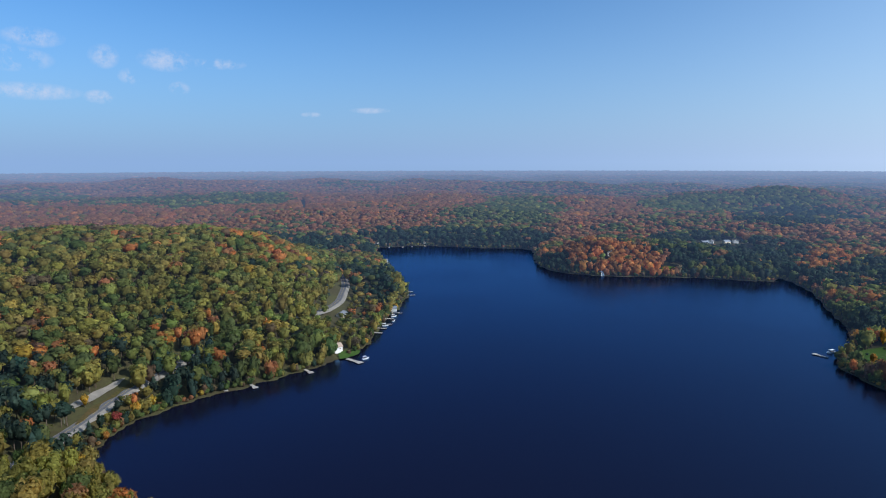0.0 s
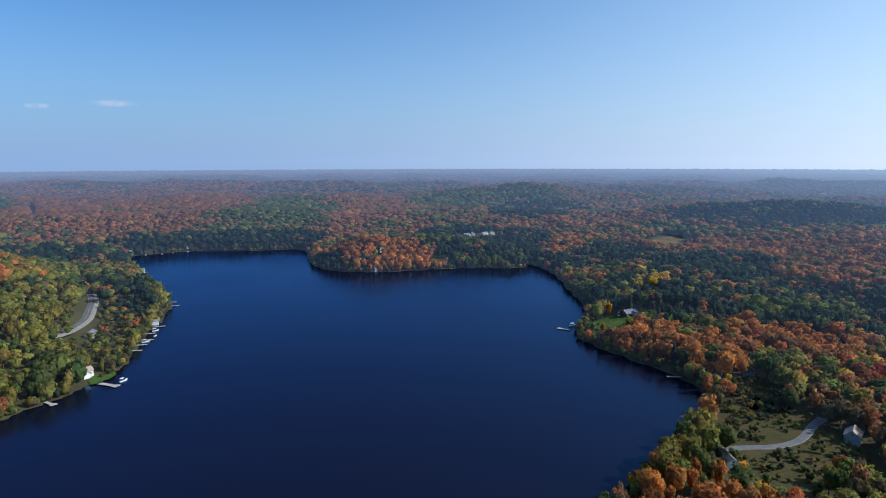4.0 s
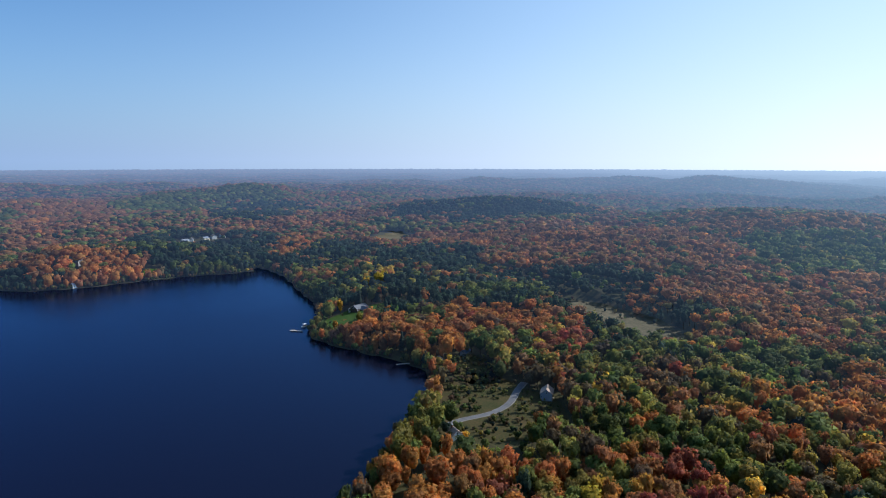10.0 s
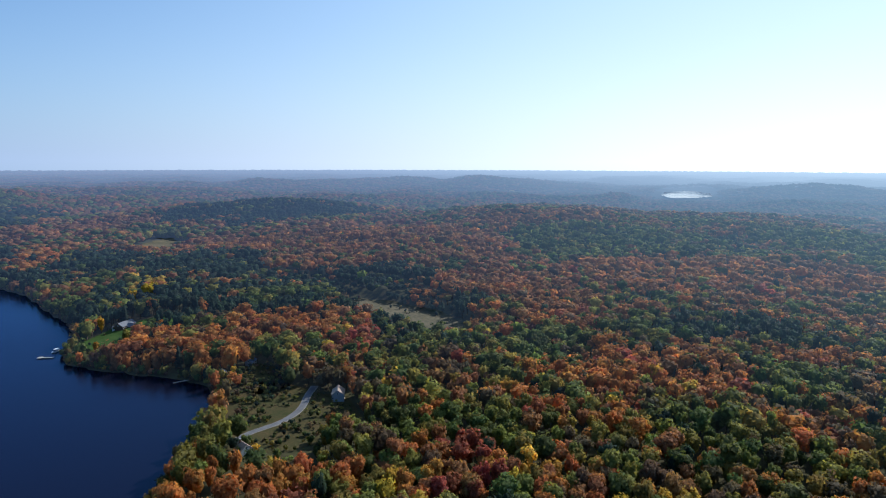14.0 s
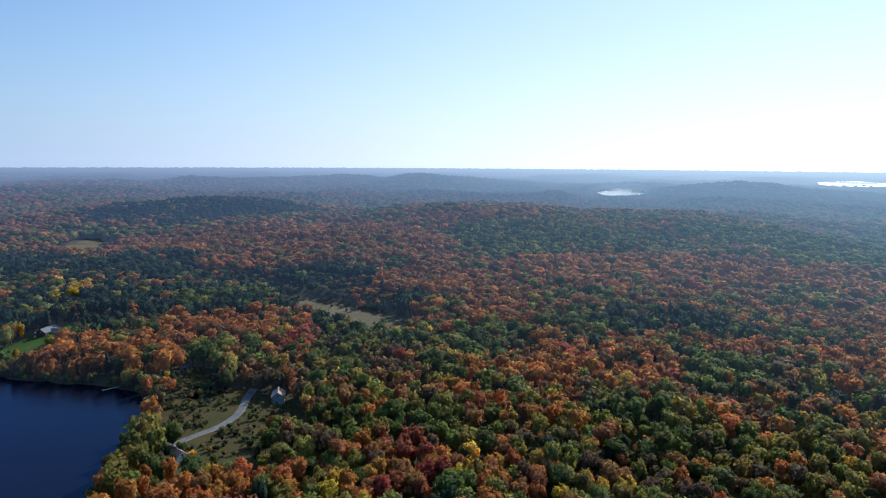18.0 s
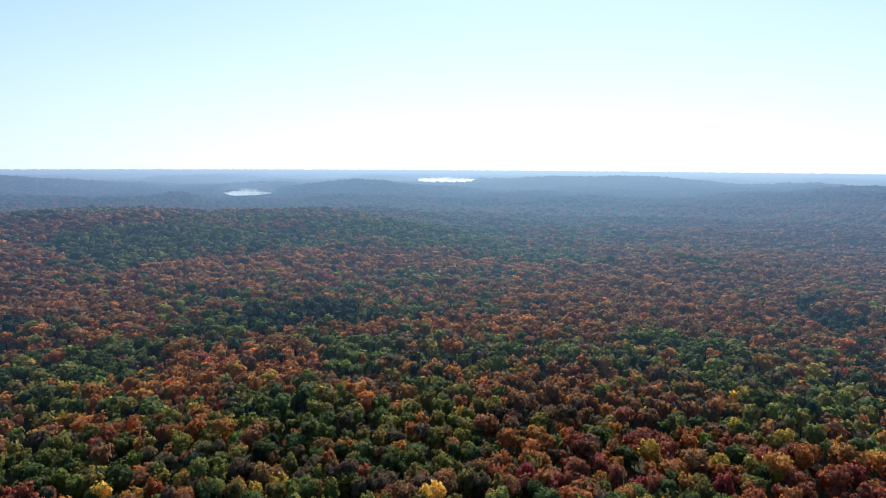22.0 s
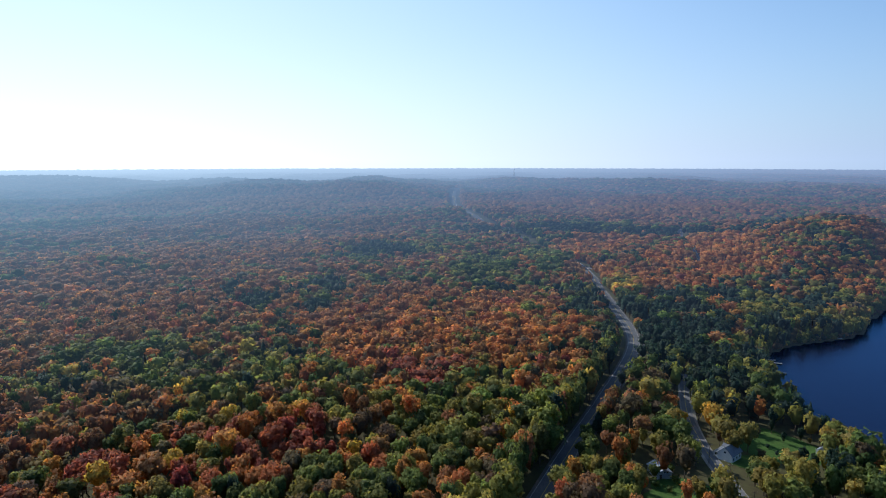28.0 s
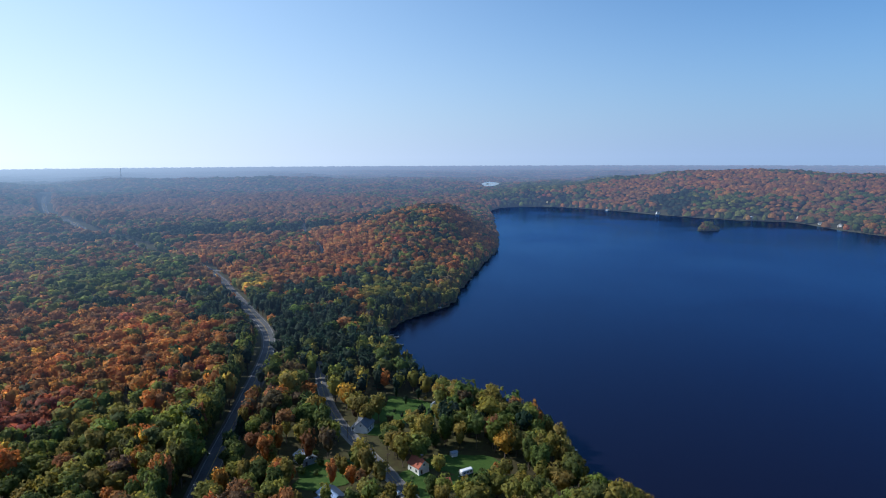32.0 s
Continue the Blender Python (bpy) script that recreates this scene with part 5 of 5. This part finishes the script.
def boat(x, y, turn, L=6.0, canopy=True, hull=None):
    root = thing("motor_boat", x, y, turn, 0.0, "white motor boat with a canvas top moored on the lake" if canopy else "white open motor boat moored on the lake", "boat", "boats on the lake")
    W = L * 0.36
    bm = bmesh.new()
    secs = []
    for k, (wd, zb) in ((0, (0.9, -0.25)), (0.45, (1.0, -0.3)), (0.75, (0.75, -0.2)), (1.0, (0.06, 0.3))):
        xx = (k - 0.5) * L
        secs.append([bm.verts.new(p) for p in ((xx, -W / 2 * wd, 0.75 + 0.25 * k), (xx, -W / 2 * wd * 0.8, zb + 0.2), (xx, 0, zb), (xx, W / 2 * wd * 0.8, zb + 0.2), (xx, W / 2 * wd, 0.75 + 0.25 * k))])
    for a, b in zip(secs, secs[1:]):
        for i in range(4):
            bm.faces.new((a[i], a[i + 1], b[i + 1], b[i]))
        bm.faces.new((a[4], a[0], b[0], b[4]))
    bm.faces.new(secs[0]), bm.faces.new(secs[-1][::-1])
    bmesh.ops.recalc_face_normals(bm, faces=bm.faces[:])
    part("hull", bm, hull or M_CARWHITE, root)
    part("cockpit", boxed(-L * 0.4, -W * 0.32, 0.86, L * 0.1, W * 0.32, 0.92), M_DARKWOOD, root)
    part("windscreen", boxed(L * 0.1, -W * 0.34, 0.85, L * 0.13, W * 0.34, 1.45), M_GLASS, root)
    part("outboard_motor", boxed(-L * 0.5 - 0.5, -0.25, 0.2, -L * 0.5, 0.25, 1.25, 0.08), M_RUBBER, root)
    if canopy:
        c = part("canopy", boxed(-L * 0.42, -W * 0.45, 2.2, L * 0.08, W * 0.45, 2.32, 0.05), M_WHITE, root)
        for sx in (-0.38, 0.04):
            for sy in (-0.4, 0.4):
                part("canopy_pole", rod(bmesh.new(), (L * sx, W * sy, 0.8), (L * sx, W * sy, 2.2), 0.03, 0.03, 5), M_STEEL, c)
    return root


def vehicle(x, y, turn, paint, pickup, label, z):
    root = thing("pickup_truck" if pickup else "car", x, y, turn, z, label, "truck" if pickup else "car", "parked vehicles")
    L = 5.4 if pickup else 4.6
    part("body", boxed(-L / 2, -0.92, 0.35, L / 2, 0.92, 1.0, 0.12), paint, root)
    cab = (-0.3, 1.3) if pickup else (-1.5, 1.0)
    bm = box(bmesh.new(), cab[0], -0.82, 0.98, cab[1], 0.82, 1.62, 0.1)
    c = part("cabin", bm, paint, root)
    part("windscreen", boxed(cab[1] - 0.05, -0.7, 1.08, cab[1] + 0.03, 0.7, 1.5), M_GLASS, c)
    part("rear_window", boxed(cab[0] - 0.03, -0.7, 1.08, cab[0] + 0.05, 0.7, 1.5), M_GLASS, c)
    for sd in (1, -1):
        part("side_window", boxed(cab[0] + 0.15, sd * 0.82 - 0.03, 1.1, cab[1] - 0.15, sd * 0.82 + 0.03, 1.5), M_GLASS, c)
        part("headlight", boxed(L / 2 - 0.02, sd * 0.65 - 0.18, 0.65, L / 2 + 0.03, sd * 0.65 + 0.18, 0.82), M_WHITE, root)
        for ax in (-L * 0.3, L * 0.3):
            w = part("wheel", rod(bmesh.new(), (ax, sd * 0.95, 0.34), (ax, sd * 0.72, 0.34), 0.34, 0.34, 12), M_RUBBER, root)
            part("rim", rod(bmesh.new(), (ax, sd * 0.965, 0.34), (ax, sd * 0.9, 0.34), 0.2, 0.2, 8), M_STEEL, w)
    if pickup:
        part("load_bed", boxed(-L / 2 + 0.15, -0.78, 0.98, -0.4, 0.78, 1.05), M_RUBBER, root)
    return root


def trailer(x, y, turn):
    root = thing("camping_trailer", x, y, turn, None, "white camping trailer parked on the lawn", "trailer")
    part("body", boxed(-3.0, -1.2, 0.6, 3.0, 1.2, 2.9, 0.2), M_CARWHITE, root)
    for i in range(3):
        part("window", boxed(-2.2 + 1.7 * i, 1.17, 1.6, -1.2 + 1.7 * i, 1.23, 2.2), M_GLASS, root)
    part("door", boxed(1.2, -1.24, 0.7, 1.95, -1.17, 2.5), M_GREY, root)
    part("drawbar", boxed(3.0, -0.1, 0.5, 4.2, 0.1, 0.62), M_STEEL, root)
    for sd in (1, -1):
        part("wheel", rod(bmesh.new(), (0, sd * 1.15, 0.35), (0, sd * 0.9, 0.35), 0.35, 0.35, 12), M_RUBBER, root)
    return root


def street_lamp(x, y, turn):
    root = thing("street_lamp", x, y, turn, None, "tall grey steel street lamp beside the road", "street lamp")
    part("pole", rod(bmesh.new(), (0, 0, -0.5), (0, 0, 10), 0.14, 0.08, 8), M_STEEL, root)
    part("arm", rod(bmesh.new(), (0, 0, 9.8), (1.9, 0, 10.4), 0.06, 0.05), M_STEEL, root)
    part("lamp_head", boxed(1.8, -0.16, 10.3, 2.6, 0.16, 10.48, 0.04), M_STEEL, root)


def utility_pole(x, y, turn):
    root = thing("utility_pole", x, y, turn, None, "weathered wooden utility pole beside the road", "utility pole", "utility poles")
    part("pole", rod(bmesh.new(), (0, 0, -0.5), (0, 0, 10.5), 0.17, 0.11, 7), M_DARKWOOD, root)
    part("crossarm", boxed(-1.1, -0.06, 9.6, 1.1, 0.06, 9.75), M_DARKWOOD, root)
    for k in (-0.95, 0, 0.95):
        part("insulator", rod(bmesh.new(), (k, 0, 9.74), (k, 0, 9.95), 0.05, 0.04, 6), M_GREY, root)


# village between the road and the southern lake
house(0, -313, 245, 9.0, 7.0, 3.6, 3.0, M_WHITE, M_SLATE, "white two-storey house with a dark shingled roof and porch", chimney=True, porch=2.0, dormer=True)
house(28, -281, 125, 9, 7, 2.9, 1.6, M_GREY, M_METAL, "low house with a pale grey metal roof")
house(-24, -265, 125, 7.6, 6, 3.6, 2.8, M_WHITE, M_RED, "white house with a steep red shingled roof", chimney=True)
house(14, -244, 120, 11, 8, 3.2, 2.0, M_GREY, M_BLUE, "low house with a blue metal roof", wing=(4, 5, 3))
house(-33, -249, 10, 6, 5, 2.8, 1.5, M_CREAM, M_RED, "small cream cottage with a red roof", name="cottage")
trailer(-45, -259, 25)
shed(-42, -277, 20, 3.0, 2.4, 2.1, M_WHITE, M_METAL, "small white garden shed on the lawn")
shed(-40, -337, 60, 4.2, 3.0, 2.3, M_WHITE, M_METAL, "white garden shed among trees")
shed(-43, -371, 40, 7, 5, 2.7, M_DARKWOOD, M_SLATE, "dark wooden boathouse at the water's edge", name="boathouse", z=0.8)
vehicle(-14, -246, 25, M_CARWHITE, True, "white pickup truck parked beside the road", gz(-14, -246) + 0.3)
vehicle(-9, -249, 20, M_CARDARK, False, "dark car parked beside the road", gz(-9, -249) + 0.3)
house(-4, -531, 20, 8, 6, 3.0, 2.0, M_WHITE, M_METAL, "white lakeside cottage half hidden by trees", name="cottage")
for dx, dy, dt, dl in [(-27, -436, 195, 9), (-24, -470, 190, 8), (-20, -492, 185, 10), (-18, -498, 185, 8), (-38, -556, 200, 9), (-62, -578, 215, 10), (-98, -282, 170, 7)]:
    dock(dx, dy, dt, dl)
boat(-74, -586, 30, 6, True)
# wooded eastern shore
house(222, 209, 70, 7.4, 5.6, 3.0, 2.4, M_WHITE, M_TAN, "white cottage with a tan shingled roof above the lake", chimney=True)
house(300, 206, 30, 9, 7, 4.4, 2.6, M_GREY, M_TAN, "grey house with a tan roof half hidden by trees")
house(349, 450, 10, 15, 8, 3.6, 2.6, M_DARKWOOD, M_SLATE, "long dark wooden house on a lawn", wing=(6, 6, 3.2), porch=2.5)
house(303, 300, 50, 7, 5, 2.9, 1.8, M_DARKWOOD, M_SLATE, "dark lakeside cabin among trees", name="cottage")
house(328, 298, 20, 8, 5, 2.9, 1.7, M_GREY, M_BLUE, "grey cottage with a blue metal roof", name="cottage")
dock(297, 317, 150, 15, 1.6)
dock(286, 448, 120, 8, 2.2, platform=4)
boat(296, 461, 200, 8, True)
# western shore
house(-84, 463, 35, 11, 7, 3.4, 2.0, M_WHITE, M_TAN, "white lakeside bungalow above a small lawn", wing=(4, 5, 2.8))
house(-93, 556, 80, 11, 6.5, 3.0, 1.8, M_CREAM, M_SLATE, "long cream house with a dark roof beside the road")
boat(-58, 449, 40, 6, True)
dock(-72, 448, -40, 12, 3.5, platform=5)
dock(-98, 424, -50, 7, 2.2, platform=4)
dock(-127, 394, -50, 6, 2.2, platform=3.5)
dock(-142, 386, -50, 5, 2.5)
for dx, dy, dt, dl in [(-60, 520, -15, 8), (-59, 535, -12, 9), (-58, 549, -10, 12), (-55, 568, 0, 9), (-52, 590, 0, 12), (-40, 672, 0, 9), (-42, 690, 5, 8), (-92, 893, 0, 14)]:
    dock(dx, dy, dt, dl, 2.4)
boat(-47, 577, 30, 6, True)
boat(-46, 560, 60, 5, False)
boat(-52, 543, 10, 6, True)
shed(-86, 897, 10, 10, 7, 3.0, M_WHITE, M_METAL, "large white boathouse at the lake edge", name="boathouse", z=0.8)
shed(-50, 600, 0, 8, 5, 2.6, M_WHITE, M_METAL, "white boathouse at the end of a dock", name="boathouse", z=0.8)
street_lamp(-206, 322, 0)
for i_u in range(7):
    utility_pole(36 - 9.2 * i_u, -360 + 19.5 * i_u, 25)
# far northern shore
for bx, by, bt, bl, wm, rm in [(-131, 1075, 20, 9, M_WHITE, M_SLATE), (-118, 1084, 60, 8, M_WHITE, M_TAN), (-99, 1082, 10, 9, M_CREAM, M_SLATE), (-76, 1084, 40, 10, M_WHITE, M_SLATE),
                               (-60, 1090, 0, 8, M_GREY, M_METAL), (-38, 1098, 20, 11, M_WHITE, M_SLATE)]:
    house(bx, by, bt, bl, 6.5, 3.2, 2.0, wm, rm, "small white lakeside cottage on the far shore", name="cottage", group="cottages on the far shore")
    dock(bx + 6, by - 14, -90, 10, 2.6)
house(143, 925, 80, 7, 5, 2.8, 1.6, M_WHITE, M_METAL, "white boathouse below dark pines", name="boathouse", z=1.0)
house(207, 792, 10, 9, 6, 3.0, 1.8, M_WHITE, M_METAL, "white boathouse on the wooded point", name="boathouse", z=1.2)
house(228, 850, 30, 12, 8, 5.0, 2.6, M_GREY, M_SLATE, "grey house among orange maples", chimney=True)
for bx, by, bt, wm, rm in [(440, 1040, 10, M_WHITE, M_METAL), (456, 1052, 60, M_WHITE, M_SLATE), (476, 1040, 20, M_CREAM, M_METAL), (496, 1050, 80, M_WHITE, M_TAN), (520, 1062, 0, M_WHITE, M_METAL)]:
    house(bx, by, bt, 12, 8, 4.5, 2.4, wm, rm, "pale house in a hamlet among the trees", group="hamlet houses")


for i_c, (bx, by) in enumerate(SOUTH_PLACES):
    house(bx, by, 40 + 35 * i_c, 11, 7, 3.4, 2.0, (M_WHITE, M_WHITE, M_CREAM)[i_c % 3], (M_METAL, M_SLATE)[i_c % 2], "pale cottage on the southern lake's far shore", name="cottage", group="cottages on the southern shore")


# wooded islet in the southern lake
def islet(x, y, a, b):
    rng = np.random.RandomState(9)
    bm = bmesh.new()
    rings = [[bm.verts.new((x + a * k * math.cos(t * 0.2618), y + b * k * math.sin(t * 0.2618), z + 0.15 * math.sin(t * 2.1))) for t in range(24)] for k, z in ((1.0, -0.8), (0.9, 0.6), (0.5, 1.6))]
    for p, q in zip(rings, rings[1:]):
        for i in range(24):
            bm.faces.new((p[i], p[(i + 1) % 24], q[(i + 1) % 24], q[i]))
    bm.faces.new(rings[-1])
    tagged(part("islet", bm, M_GROUND), "small wooded islet in the lake", "island", kind="structure")
    n = 60
    t, k = rng.uniform(0, 6.283, n), rng.uniform(0, 0.8, n) ** 0.5
    px, py = x + a * k * np.cos(t) * 0.9, y + b * k * np.sin(t) * 0.9
    kind = rng.choice([GREEN, PALE, OLIVE, RUST], n)
    pick = np.where(kind == FIR, len(MID_BROAD), rng.randint(0, len(MID_BROAD), n))
    v, f, c, nn = planted(MID_BROAD + MID_FIR, pick, px, py, np.full(n, -2.0), rng.uniform(3.8, 5.6, n), (1.25 - k) * rng.uniform(19, 25, n), colours_of(kind, px, py, rng), rng)
    me = array_mesh("islet_woods", v, f, c, nn)
    me.materials.append(M_LEAF)
    tagged(new("islet_woods", me), "dark pines and hardwoods crowded on a small islet", "forest", kind="stuff")


islet(-683, -1144, 25, 13)


# shrubs and young trees of the open ground
SHRUB = [crown(140 + i, 3, 36, 0.24) for i in range(5)]
def shrubs():
    rng = np.random.RandomState(55)
    xs, ys = [], []
    for (cx, cy), a, b, turn, n in [((268, 222), 52, 38, 60, 360), ((310, 272), 30, 16, 50, 160), ((-192, 345), 10, 36, 0, 40), ((490, 250), 115, 24, 62, 60), ((16, -270), 18, 20, 0, 22),
                                    ((-18, -337), 25, 21, -35, 14), ((325, 440), 34, 16, 15, 14)]:
        t, k = rng.uniform(0, 6.283, n), rng.uniform(0.05, 1, n) ** 0.5
        u, w = a * k * np.cos(t), b * k * np.sin(t)
        c, s = math.cos(radians(turn)), math.sin(radians(turn))
        xs.append(cx + u * c - w * s), ys.append(cy + u * s + w * c)
    x, y = np.concatenate(xs), np.concatenate(ys)
    ok = shore(x, y) > 2
    for line, w in ROAD_LINES.values():
        ok &= seg_dist(x, y, line, False)[0] > w / 2 + 1.5
    x, y = x[ok], y[ok]
    z = ground(x, y)
    kind = rng.choice([GREEN, OLIVE, FIR, BROWN, PALE], len(x), p=[.34, .22, .2, .14, .1])
    size = rng.uniform(0.5, 2.9, len(x)) * rng.uniform(0.5, 1, len(x))
    tall = size * rng.uniform(1.4, 2.6, len(x))
    v, f, c, nn = planted(SHRUB, rng.randint(0, len(SHRUB), len(x)), x, y, z - 0.35 * tall, size, tall * 1.2, colours_of(kind, x, y, rng) * 0.8, rng)
    me = array_mesh("shrubs", v, f, c, nn)
    me.materials.append(M_LEAF)
    tagged(new("shrubs", me), "low green and brown shrubs scattered over open ground", "shrub", kind="stuff")


shrubs()


# far mast on the southern horizon
def mast(x, y):
    root = thing("radio_mast", x, y, 0, None, "thin steel radio mast on the hazy horizon", "mast")
    for k in range(3):
        a = k * 2.0944
        part("leg", rod(bmesh.new(), (3 * math.cos(a), 3 * math.sin(a), -1), (0.8 * math.cos(a), 0.8 * math.sin(a), 62), 0.5, 0.4, 4), M_STEEL, root)
    for k in range(6):
        z, r = 8 + 9 * k, 3 - 0.36 * (k + 0.8)
        bm = bmesh.new()
        for i in range(3):
            p, q = i * 2.0944, (i + 1) * 2.0944
            rod(bm, (r * math.cos(p), r * math.sin(p), z), (r * math.cos(q), r * math.sin(q), z + 2), 0.25, 0.25, 4)
        part("brace", bm, M_STEEL, root)


mast(*polar(-160.5, 3600))
